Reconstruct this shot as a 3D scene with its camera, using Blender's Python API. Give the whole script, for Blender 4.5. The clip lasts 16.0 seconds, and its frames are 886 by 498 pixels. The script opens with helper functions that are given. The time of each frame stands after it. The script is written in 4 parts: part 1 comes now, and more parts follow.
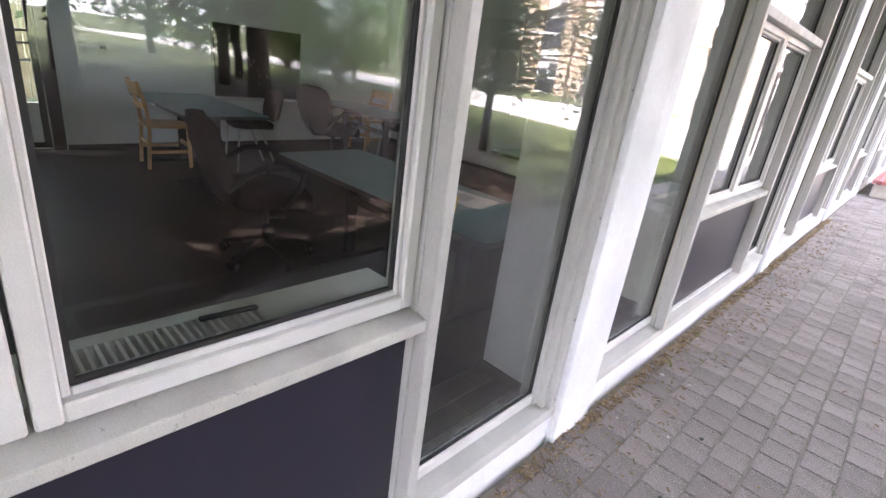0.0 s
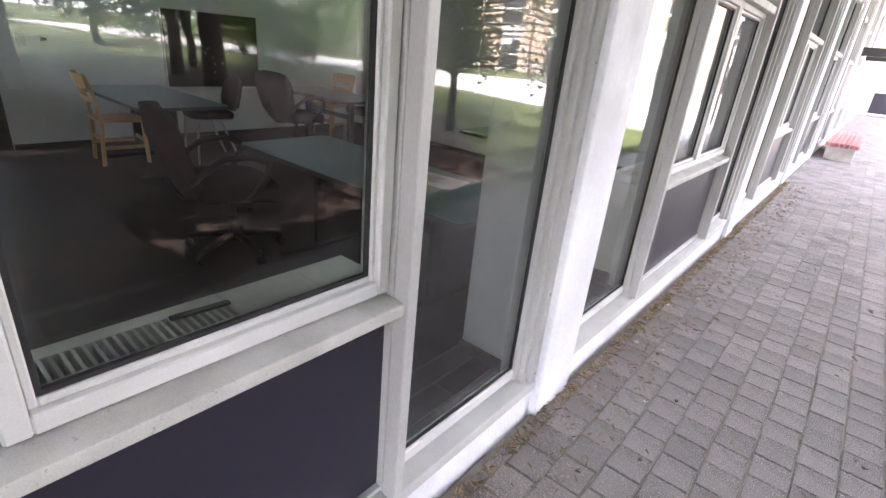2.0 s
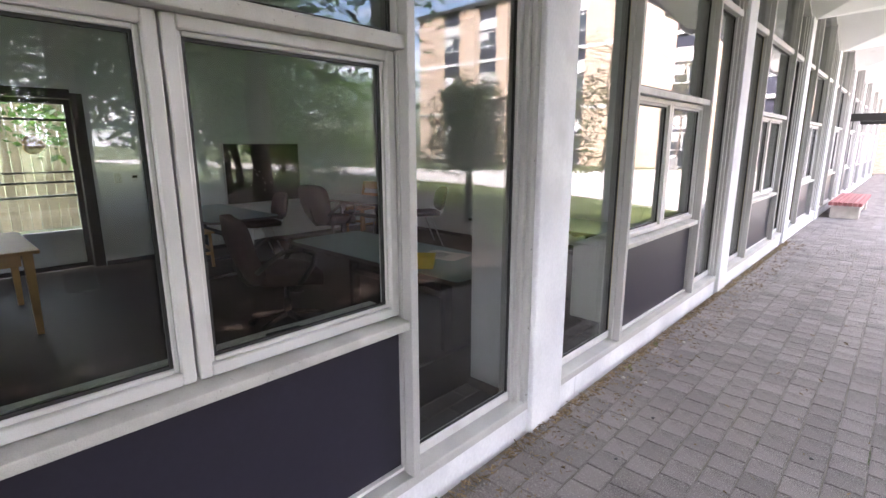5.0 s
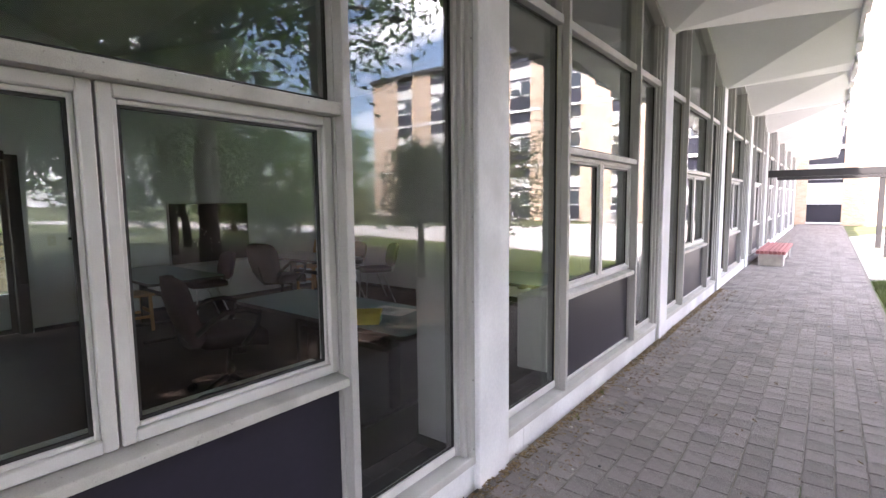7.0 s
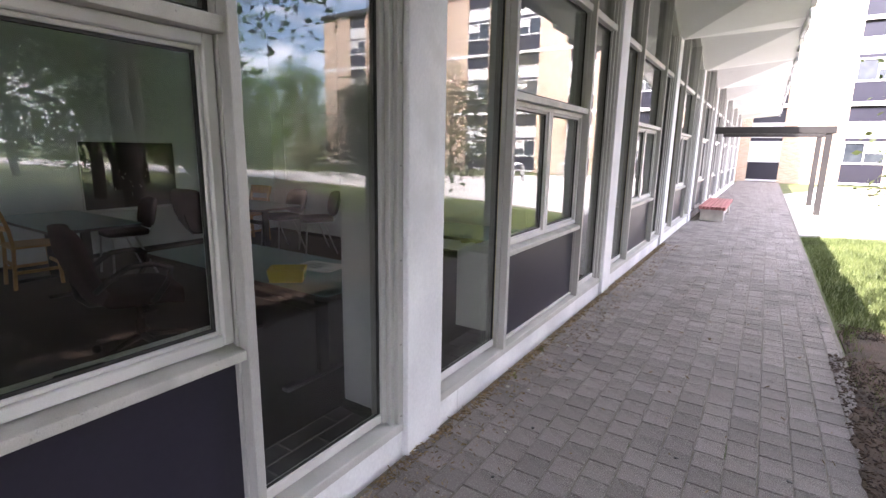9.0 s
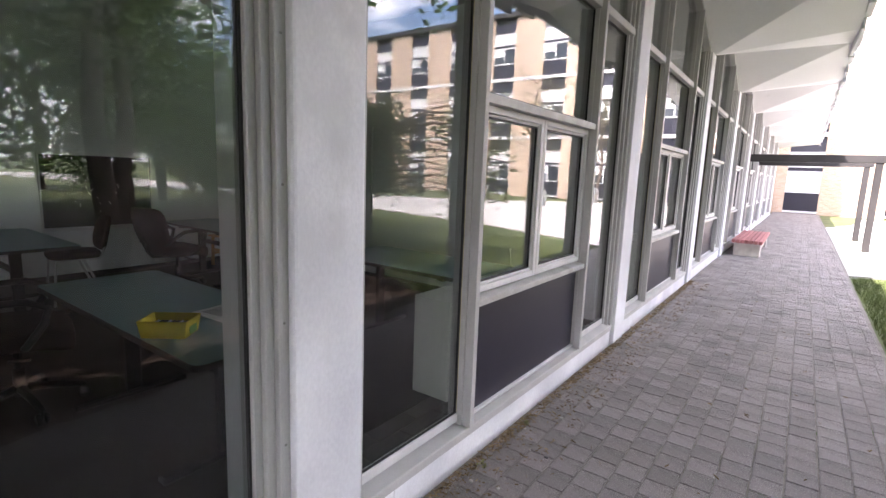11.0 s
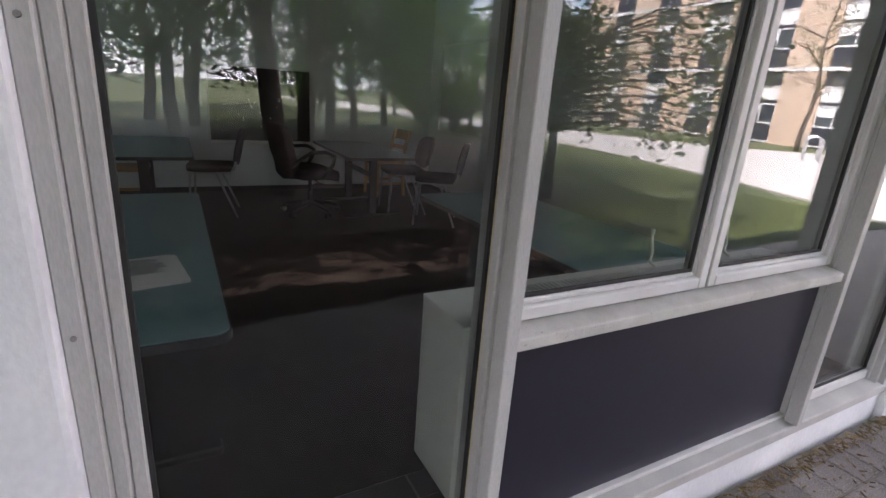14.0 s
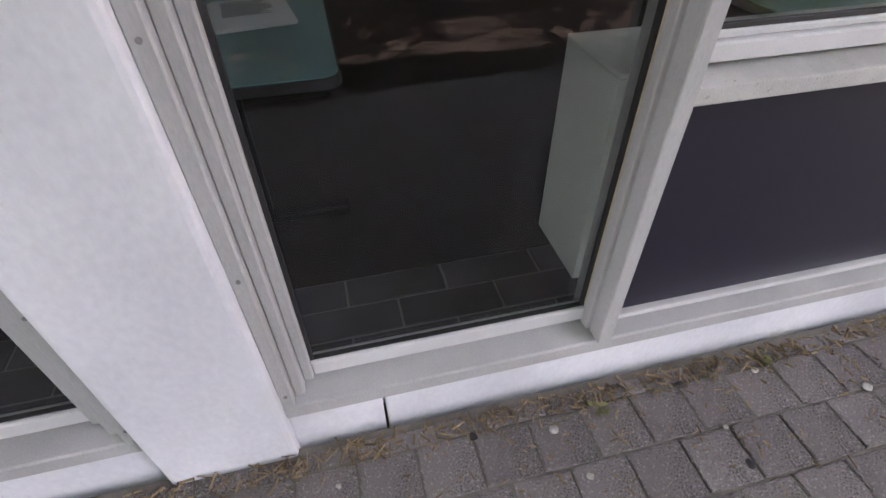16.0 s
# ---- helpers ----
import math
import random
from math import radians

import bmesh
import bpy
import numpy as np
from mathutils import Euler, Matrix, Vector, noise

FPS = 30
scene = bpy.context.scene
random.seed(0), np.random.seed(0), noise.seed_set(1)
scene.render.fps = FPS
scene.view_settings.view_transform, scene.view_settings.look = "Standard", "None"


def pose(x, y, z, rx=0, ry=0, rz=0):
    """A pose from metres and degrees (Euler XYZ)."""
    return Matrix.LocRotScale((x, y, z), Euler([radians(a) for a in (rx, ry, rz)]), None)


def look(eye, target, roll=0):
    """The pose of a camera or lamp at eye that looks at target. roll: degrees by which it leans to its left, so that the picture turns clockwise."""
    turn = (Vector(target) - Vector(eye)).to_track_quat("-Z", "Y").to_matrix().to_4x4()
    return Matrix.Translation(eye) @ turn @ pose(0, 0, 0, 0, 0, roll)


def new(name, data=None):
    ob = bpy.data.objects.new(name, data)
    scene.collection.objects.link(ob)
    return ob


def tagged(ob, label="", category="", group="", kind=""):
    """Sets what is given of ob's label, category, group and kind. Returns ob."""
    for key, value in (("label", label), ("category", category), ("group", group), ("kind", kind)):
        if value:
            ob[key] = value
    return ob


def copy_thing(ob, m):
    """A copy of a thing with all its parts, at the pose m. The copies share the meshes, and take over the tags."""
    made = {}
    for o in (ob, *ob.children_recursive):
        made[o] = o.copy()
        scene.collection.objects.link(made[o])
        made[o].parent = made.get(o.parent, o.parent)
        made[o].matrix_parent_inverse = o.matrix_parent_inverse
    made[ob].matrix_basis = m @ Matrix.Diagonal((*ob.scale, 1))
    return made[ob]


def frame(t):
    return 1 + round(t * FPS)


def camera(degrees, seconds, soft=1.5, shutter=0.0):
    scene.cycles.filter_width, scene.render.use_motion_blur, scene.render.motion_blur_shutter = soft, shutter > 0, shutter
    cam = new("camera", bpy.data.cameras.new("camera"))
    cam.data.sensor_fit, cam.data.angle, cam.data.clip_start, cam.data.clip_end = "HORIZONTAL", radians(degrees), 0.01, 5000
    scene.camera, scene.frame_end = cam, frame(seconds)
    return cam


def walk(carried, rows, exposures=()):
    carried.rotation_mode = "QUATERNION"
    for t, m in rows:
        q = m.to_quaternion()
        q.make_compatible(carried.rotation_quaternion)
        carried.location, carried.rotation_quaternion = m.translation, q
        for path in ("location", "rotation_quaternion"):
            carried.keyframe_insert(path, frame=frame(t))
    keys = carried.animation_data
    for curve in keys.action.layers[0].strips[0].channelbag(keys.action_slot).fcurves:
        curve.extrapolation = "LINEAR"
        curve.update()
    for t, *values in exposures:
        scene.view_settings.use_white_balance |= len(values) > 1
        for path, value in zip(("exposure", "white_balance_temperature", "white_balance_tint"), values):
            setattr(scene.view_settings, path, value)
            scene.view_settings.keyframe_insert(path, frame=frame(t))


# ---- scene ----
cam = camera(84.2, 16.0)
PATH = [
    (0, (0.717, 0.043, 1.478), (-0.539, 1.425, 0.761), 7.6),
    (0.5, (0.702, 0.044, 1.478), (-0.517, 1.456, 0.757), 6.2),
    (1, (0.709, 0.045, 1.478), (-0.46, 1.492, 0.743), 5.7),
    (1.5, (0.723, 0.046, 1.481), (-0.416, 1.509, 0.73), 5.4),
    (2, (0.711, 0.047, 1.475), (-0.442, 1.487, 0.703), 5.6),
    (2.5, (0.692, 0.052, 1.473), (-0.48, 1.462, 0.674), 5.0),
    (3, (0.733, 0.041, 1.472), (-0.47, 1.436, 0.693), 3.1),
    (3.5, (0.966, -0.017, 1.468), (-0.398, 1.271, 0.775), 5.2),
    (4, (1.151, -0.103, 1.498), (-0.273, 1.137, 0.839), 3.0),
    (4.5, (1.23, -0.276, 1.512), (-0.177, 1.012, 0.91), 2.2),
    (5, (1.303, -0.386, 1.538), (-0.039, 1.037, 1.121), -0.1),
    (5.2, (1.329, -0.414, 1.554), (-0.001, 1.045, 1.236), -1.1),
    (7.3, (1.402, -0.383, 1.535), (0.184, 1.191, 1.337), -0.3),
    (7.5, (1.401, -0.381, 1.522), (0.195, 1.197, 1.279), -0.4),
    (8, (1.391, -0.365, 1.513), (0.215, 1.207, 1.131), 0.4),
    (8.5, (1.387, -0.301, 1.531), (0.265, 1.295, 1.091), 0.8),
    (9, (1.354, -0.102, 1.536), (0.29, 1.543, 1.137), 1.0),
    (9.5, (1.369, 0.078, 1.544), (0.309, 1.742, 1.216), 1.6),
    (9.7, (1.363, 0.136, 1.534), (0.297, 1.799, 1.22), 0.6),
    (11.8, (1.173, 1.222, 1.515), (-0.042, 2.778, 1.198), 2.4),
    (12, (1.149, 1.339, 1.52), (-0.084, 2.879, 1.189), 0.5),
    (12.5, (1.05, 1.611, 1.531), (-0.21, 3.127, 1.193), 0.1),
    (13, (0.975, 1.822, 1.518), (-0.296, 3.331, 1.188), 0.2),
    (13.5, (0.916, 2.047, 1.481), (-0.471, 3.445, 1.127), 2.6),
    (14, (0.791, 2.173, 1.402), (-0.878, 3.098, 0.804), 4.2),
    (14.5, (0.693, 2.219, 1.307), (-0.97, 2.815, 0.369), 2.8),
    (15, (0.66, 2.236, 1.245), (-0.872, 2.637, 0.022), -0.3),
    (15.5, (0.657, 2.231, 1.226), (-0.781, 2.597, -0.115), 0.0),
    (16, (0.654, 2.228, 1.227), (-0.792, 2.576, -0.11), -0.6),
]
walk(cam, [(t, look(eye, target, roll)) for t, eye, target, roll in PATH],
     [(0, 3.56, 6430, 23.5), (3, 3.46, 6430, 23.5), (5.2, 3.15, 6430, 23.5), (9, 2.68, 6430, 23.5), (13, 2.67, 6430, 23.5), (14.5, 2.47, 6430, 23.5), (16, 2.66, 6430, 23.5)])

# ---- light ----
SUN_WAY = Vector((-0.17, -0.56, 0.81)).normalized()      # towards the sun
world = bpy.data.worlds.new("sky")
scene.world = world
world.use_nodes = True
wn, wl = world.node_tree.nodes, world.node_tree.links
sky = wn.new("ShaderNodeTexSky")
sky.sky_type, sky.sun_disc = "NISHITA", False
sky.sun_elevation = math.asin(SUN_WAY.z)
sky.sun_rotation = math.atan2(SUN_WAY.x, SUN_WAY.y)
sky.air_density, sky.dust_density = 1.0, 1.5
cloud_co = wn.new("ShaderNodeTexCoord")
cloud_map = wn.new("ShaderNodeMapping")
cloud_map.inputs["Scale"].default_value = (1.6, 1.6, 4.0)
cloud = wn.new("ShaderNodeTexNoise")
cloud.inputs["Scale"].default_value, cloud.inputs["Detail"].default_value = 2.2, 7.0
cloud.inputs["Roughness"].default_value = 0.55
cloud_ramp = wn.new("ShaderNodeValToRGB")
cloud_ramp.color_ramp.elements[0].position, cloud_ramp.color_ramp.elements[1].position = 0.46, 0.60
cloud_mix = wn.new("ShaderNodeMix")
cloud_mix.data_type = "RGBA"
cloud_mix.inputs["B"].default_value = (14.0, 14.2, 14.8, 1)
wl.new(cloud_co.outputs["Generated"], cloud_map.inputs["Vector"])
wl.new(cloud_map.outputs["Vector"], cloud.inputs["Vector"])
wl.new(cloud.outputs["Fac"], cloud_ramp.inputs["Fac"])
wl.new(cloud_ramp.outputs["Color"], cloud_mix.inputs["Factor"])
wl.new(sky.outputs["Color"], cloud_mix.inputs["A"])
wl.new(cloud_mix.outputs["Result"], wn["Background"].inputs["Color"])
wn["Background"].inputs["Strength"].default_value = 0.15
sun = new("sun", bpy.data.lights.new("sun", "SUN"))
sun.data.energy, sun.data.angle, sun.data.color = 4.5, radians(0.55), (1.0, 0.95, 0.87)
sun.matrix_world = look(SUN_WAY * 60, (0, 0, 0))


# ---- materials ----
def shader(name):
    m = bpy.data.materials.new(name)
    m.use_nodes = True
    return m, m.node_tree.nodes, m.node_tree.links, m.node_tree.nodes["Principled BSDF"]


def surface(name, a, b, rough=0.6, scale=6.0, grain=120.0, bump=0.15, metal=0.0, stretch=(1, 1, 1), spots=None, vary=0.0, island=False, amount=0.5, gloss=0.5):
    """A surface of two tones: broad stains of scale, fine grain on top with relief, spots of a third tone, tone varied piece by piece."""
    m, n, l, p = shader(name)
    co = n.new("ShaderNodeTexCoord")
    mp = n.new("ShaderNodeMapping")
    mp.inputs["Scale"].default_value = stretch
    l.new(co.outputs["Object"], mp.inputs["Vector"])
    big, fine = n.new("ShaderNodeTexNoise"), n.new("ShaderNodeTexNoise")
    big.inputs["Scale"].default_value, big.inputs["Detail"].default_value = scale, 5.0
    fine.inputs["Scale"].default_value, fine.inputs["Detail"].default_value = grain, 3.0
    l.new(mp.outputs["Vector"], big.inputs["Vector"])
    l.new(mp.outputs["Vector"], fine.inputs["Vector"])
    add = n.new("ShaderNodeMath")
    add.operation = "MULTIPLY_ADD"
    add.inputs[1].default_value = amount
    l.new(fine.outputs["Fac"], add.inputs[0])
    l.new(big.outputs["Fac"], add.inputs[2])
    ramp = n.new("ShaderNodeValToRGB")
    e = ramp.color_ramp.elements
    e[0].position, e[1].position = 0.3 + amount / 2, 0.7 + amount / 2
    e[0].color, e[1].color = (*a, 1), (*b, 1)
    l.new(add.outputs[0], ramp.inputs["Fac"])
    out = ramp.outputs["Color"]
    if spots:
        colour, size, limit = spots
        dot = n.new("ShaderNodeTexNoise")
        dot.inputs["Scale"].default_value, dot.inputs["Detail"].default_value = size, 4.0
        l.new(mp.outputs["Vector"], dot.inputs["Vector"])
        cut = n.new("ShaderNodeMapRange")
        cut.inputs["From Min"].default_value, cut.inputs["From Max"].default_value = limit, limit + 0.08
        l.new(dot.outputs["Fac"], cut.inputs["Value"])
        mix = n.new("ShaderNodeMix")
        mix.data_type = "RGBA"
        mix.inputs["B"].default_value = (*colour, 1)
        l.new(cut.outputs["Result"], mix.inputs["Factor"])
        l.new(out, mix.inputs["A"])
        out = mix.outputs["Result"]
    if vary:
        hsv = n.new("ShaderNodeHueSaturation")
        src = n.new("ShaderNodeNewGeometry").outputs["Random Per Island"] if island else n.new("ShaderNodeObjectInfo").outputs["Random"]
        rng = n.new("ShaderNodeMapRange")
        rng.inputs["To Min"].default_value, rng.inputs["To Max"].default_value = 1 - vary, 1 + vary
        l.new(src, rng.inputs["Value"])
        l.new(rng.outputs["Result"], hsv.inputs["Value"])
        l.new(out, hsv.inputs["Color"])
        out = hsv.outputs["Color"]
    l.new(out, p.inputs["Base Color"])
    p.inputs["Roughness"].default_value, p.inputs["Metallic"].default_value, p.inputs["Specular IOR Level"].default_value = rough, metal, gloss
    if bump:
        bp = n.new("ShaderNodeBump")
        bp.inputs["Strength"].default_value, bp.inputs["Distance"].default_value = bump, 0.01
        l.new(add.outputs[0], bp.inputs["Height"])
        l.new(bp.outputs["Normal"], p.inputs["Normal"])
    return m


def glass_sheet(name, tint=(0.885, 0.905, 0.90)):
    """Clear window glass: a straight see-through part and a mirror part that grows towards grazing angles."""
    m, n, l, p = shader(name)
    n.remove(p)
    face = n.new("ShaderNodeLayerWeight")
    face.inputs["Blend"].default_value = 0.5
    power = n.new("ShaderNodeMath")
    power.operation, power.inputs[1].default_value = "POWER", 4.0
    gain = n.new("ShaderNodeMath")
    gain.operation, gain.inputs[1].default_value, gain.inputs[2].default_value = "MULTIPLY_ADD", 0.93, 0.07
    clear, mirror, mix = n.new("ShaderNodeBsdfTransparent"), n.new("ShaderNodeBsdfGlossy"), n.new("ShaderNodeMixShader")
    clear.inputs["Color"].default_value = (*tint, 1)
    mirror.inputs["Roughness"].default_value = 0.0
    l.new(face.outputs["Facing"], power.inputs[0])
    l.new(power.outputs[0], gain.inputs[0])
    l.new(gain.outputs[0], mix.inputs["Fac"])
    l.new(clear.outputs[0], mix.inputs[1])
    l.new(mirror.outputs[0], mix.inputs[2])
    l.new(mix.outputs[0], n["Material Output"].inputs["Surface"])
    return m


GLASS = glass_sheet("window_glass")
FARGLASS = surface("far_window_glass", (0.03, 0.035, 0.045), (0.06, 0.07, 0.08), 0.08, 0.7, 3, 0.0)
WHITE = surface("white_painted_concrete", (0.58, 0.58, 0.61), (0.80, 0.80, 0.82), 0.75, 2.2, 70, 0.35, spots=((0.62, 0.62, 0.635), 2.4, 0.60), amount=0.3, stretch=(1, 1, 0.7))
ALU = surface("grey_painted_metal", (0.36, 0.355, 0.345), (0.47, 0.465, 0.45), 0.5, 4.0, 260, 0.10, stretch=(1, 1, 0.25))
SASH = surface("pale_sash_metal", (0.52, 0.51, 0.50), (0.64, 0.63, 0.62), 0.45, 5.0, 320, 0.08)
SILLM = surface("weathered_sill_metal", (0.42, 0.41, 0.385), (0.56, 0.55, 0.52), 0.6, 9.0, 300, 0.35, spots=((0.30, 0.29, 0.27), 70, 0.66))
RUBBER = surface("black_gasket", (0.012, 0.012, 0.012), (0.02, 0.02, 0.02), 0.6, 20, 200, 0.05)
PANEL = surface("aubergine_panel", (0.0165, 0.0155, 0.026), (0.022, 0.020, 0.033), 0.35, 1.2, 40, 0.03)
CANOPY = surface("white_canopy_soffit", (0.78, 0.78, 0.77), (0.86, 0.86, 0.85), 0.85, 0.8, 60, 0.15, spots=((0.58, 0.58, 0.57), 1.3, 0.68))
PAVER = surface("grey_concrete_paver", (0.110, 0.098, 0.094), (0.232, 0.208, 0.200), 0.92, 2.6, 190, 1.0, spots=((0.36, 0.335, 0.32), 120, 0.58), vary=0.15, amount=1.1)
PAVERS = surface("grey_concrete_pavers", (0.110, 0.098, 0.094), (0.232, 0.208, 0.200), 0.92, 2.6, 210, 0.9, spots=((0.36, 0.335, 0.32), 120, 0.58), vary=0.15, island=True, amount=1.1)
SAND = surface("joint_sand", (0.12, 0.105, 0.09), (0.21, 0.19, 0.165), 0.95, 8, 200, 0.5, spots=((0.06, 0.08, 0.03), 5, 0.62))
EARTH = surface("earth_and_grass", (0.048, 0.066, 0.020), (0.115, 0.135, 0.045), 0.95, 0.9, 40, 0.6, spots=((0.10, 0.085, 0.05), 1.1, 0.66))
MULCHM = surface("brown_mulch", (0.028, 0.019, 0.014), (0.080, 0.054, 0.038), 0.95, 3, 90, 0.8, amount=0.8)
CONCRETE = surface("pale_concrete", (0.42, 0.40, 0.37), (0.52, 0.50, 0.47), 0.9, 0.5, 60, 0.25)
GRASS = surface("grass_blades", (0.070, 0.100, 0.028), (0.165, 0.20, 0.068), 0.8, 1.2, 30, 0.0, vary=0.3, island=True)
CHIP = surface("bark_chips", (0.035, 0.024, 0.018), (0.105, 0.072, 0.052), 0.95, 12, 150, 0.4, vary=0.4, island=True)
BRICK = surface("orange_brick", (0.42, 0.25, 0.165), (0.57, 0.38, 0.26), 0.9, 1.5, 60, 0.3, vary=0.12)
BRICKS = surface("orange_bricks", (0.42, 0.25, 0.165), (0.57, 0.38, 0.26), 0.9, 1.5, 60, 0.3, vary=0.14, island=True)
MORTAR = surface("mortar", (0.40, 0.34, 0.28), (0.50, 0.43, 0.36), 0.95, 3, 90, 0.3)
BAND = surface("white_window_metal", (0.68, 0.68, 0.68), (0.78, 0.78, 0.78), 0.5, 2, 60, 0.05)
BLIND = surface("white_blind", (0.70, 0.71, 0.72), (0.80, 0.80, 0.80), 0.8, 2, 20, 0.05)
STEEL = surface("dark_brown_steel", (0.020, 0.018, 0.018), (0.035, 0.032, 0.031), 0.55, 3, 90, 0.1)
GALV = surface("galvanised_tube", (0.45, 0.46, 0.47), (0.60, 0.61, 0.62), 0.35, 8, 90, 0.05, metal=0.8)
REDWOOD = surface("faded_red_paint", (0.27, 0.085, 0.085), (0.40, 0.17, 0.165), 0.75, 6, 120, 0.3, stretch=(4, 1, 1), vary=0.1)
BLOCK = surface("rough_concrete", (0.42, 0.39, 0.35), (0.56, 0.53, 0.48), 0.95, 6, 120, 0.5, spots=((0.26, 0.24, 0.21), 9, 0.64))
WALLP = surface("pale_blue_wall_paint", (0.76, 0.81, 0.82), (0.82, 0.86, 0.87), 0.7, 1.0, 60, 0.06)
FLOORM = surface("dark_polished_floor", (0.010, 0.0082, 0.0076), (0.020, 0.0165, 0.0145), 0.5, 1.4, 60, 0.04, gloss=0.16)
TILE = surface("dark_slate_tile", (0.045, 0.045, 0.05), (0.085, 0.083, 0.09), 0.45, 5, 120, 0.15, vary=0.2)
GROUT = surface("grout", (0.20, 0.19, 0.18), (0.28, 0.27, 0.25), 0.9, 9, 100, 0.2)
TEAL = surface("teal_laminate", (0.16, 0.29, 0.30), (0.19, 0.335, 0.34), 0.32, 2.0, 160, 0.02)
EDGE = surface("black_edging", (0.015, 0.015, 0.016), (0.03, 0.03, 0.03), 0.5, 9, 90, 0.03)
BLACKM = surface("black_painted_steel", (0.006, 0.006, 0.0065), (0.012, 0.012, 0.0125), 0.55, 9, 90, 0.03, gloss=0.15)
MAROON = surface("maroon_fabric", (0.010, 0.0022, 0.0028), (0.018, 0.0042, 0.0054), 0.95, 5, 420, 0.35, gloss=0.08)
BLACKF = surface("black_fabric", (0.007, 0.007, 0.008), (0.014, 0.014, 0.016), 0.9, 5, 420, 0.3, gloss=0.1)
OAK = surface("honey_oak", (0.42, 0.22, 0.07), (0.62, 0.37, 0.14), 0.42, 5, 60, 0.08, stretch=(6, 1, 1))
SLATE = surface("chalkboard_slate", (0.012, 0.014, 0.014), (0.026, 0.028, 0.028), 0.6, 2, 40, 0.03, gloss=0.2)
CHALK = surface("chalk_marks", (0.5, 0.5, 0.48), (0.7, 0.7, 0.68), 0.9, 9, 200, 0.0)
BOARD = surface("white_board", (0.72, 0.75, 0.75), (0.78, 0.80, 0.80), 0.2, 1, 20, 0.0)
CREAM = surface("cream_enamel", (0.62, 0.64, 0.58), (0.70, 0.72, 0.66), 0.4, 3, 90, 0.03)
PAPER = surface("white_paper", (0.78, 0.78, 0.77), (0.84, 0.84, 0.83), 0.9, 5, 90, 0.02)
INK = surface("grey_print", (0.10, 0.10, 0.11), (0.16, 0.16, 0.17), 0.9, 30, 90, 0.0)
YELLOW = surface("yellow_card", (0.70, 0.52, 0.04), (0.80, 0.62, 0.07), 0.5, 9, 90, 0.02)
GREENC = surface("green_card", (0.10, 0.24, 0.06), (0.15, 0.32, 0.09), 0.5, 9, 90, 0.02)
CEILM = surface("white_ceiling_paint", (0.68, 0.68, 0.66), (0.76, 0.76, 0.74), 0.85, 1, 40, 0.05)
PINE = surface("pale_timber", (0.20, 0.16, 0.10), (0.32, 0.26, 0.17), 0.8, 4, 70, 0.3, stretch=(6, 6, 0.6), vary=0.2)
BARK = surface("grey_brown_bark", (0.07, 0.05, 0.036), (0.17, 0.13, 0.10), 0.95, 4, 30, 0.9, stretch=(1, 1, 0.2))
DRY = surface("dry_litter", (0.16, 0.11, 0.06), (0.33, 0.25, 0.15), 0.95, 20, 200, 0.2, vary=0.4, island=True)
PEBBLE = surface("pale_pebble", (0.40, 0.38, 0.34), (0.60, 0.57, 0.52), 0.9, 30, 200, 0.3, vary=0.3)
SEAL = surface("yellowed_sealant", (0.42, 0.36, 0.22), (0.55, 0.49, 0.33), 0.7, 30, 200, 0.2)
SCREW = surface("dull_screw", (0.20, 0.19, 0.18), (0.30, 0.29, 0.28), 0.5, 60, 300, 0.1, metal=0.6)
RAIL = surface("pale_roof_metal", (0.55, 0.55, 0.56), (0.66, 0.66, 0.67), 0.5, 3, 60, 0.05)


def leaf(name, dark, light):
    m, n, l, p = shader(name)
    geo, ramp = n.new("ShaderNodeNewGeometry"), n.new("ShaderNodeValToRGB")
    ramp.color_ramp.elements[0].color, ramp.color_ramp.elements[1].color = (*dark, 1), (*light, 1)
    l.new(geo.outputs["Random Per Island"], ramp.inputs["Fac"])
    l.new(ramp.outputs["Color"], p.inputs["Base Color"])
    p.inputs["Roughness"].default_value = 0.55
    thin, mix = n.new("ShaderNodeBsdfTranslucent"), n.new("ShaderNodeMixShader")
    l.new(ramp.outputs["Color"], thin.inputs["Color"])
    mix.inputs["Fac"].default_value = 0.4
    l.new(p.outputs[0], mix.inputs[1])
    l.new(thin.outputs[0], mix.inputs[2])
    l.new(mix.outputs[0], n["Material Output"].inputs["Surface"])
    return m


LEAF = leaf("maple_leaf", (0.025, 0.06, 0.012), (0.10, 0.19, 0.035))
LEAFY = leaf("light_green_leaf", (0.05, 0.11, 0.02), (0.17, 0.28, 0.06))
LEAFO = leaf("olive_leaf", (0.10, 0.11, 0.045), (0.27, 0.26, 0.12))
NEEDLE = leaf("dull_green_needle", (0.045, 0.070, 0.024), (0.16, 0.19, 0.07))


# ---- helpers for shapes ----
def box(bm, x0, x1, y0, y1, z0, z1, turn=None):
    v = [Vector((x, y, z)) for z in (z0, z1) for y in (y0, y1) for x in (x0, x1)]
    if turn is not None:
        v = [turn @ c for c in v]
    v = [bm.verts.new(c) for c in v]
    for f in ((0, 2, 3, 1), (4, 5, 7, 6), (0, 1, 5, 4), (2, 6, 7, 3), (0, 4, 6, 2), (1, 3, 7, 5)):
        bm.faces.new([v[i] for i in f])
    return v


def soft(bm, width=0.004, seg=2):
    bmesh.ops.bevel(bm, geom=bm.edges[:], offset=width, segments=seg, affect="EDGES", profile=0.6, clamp_overlap=True)


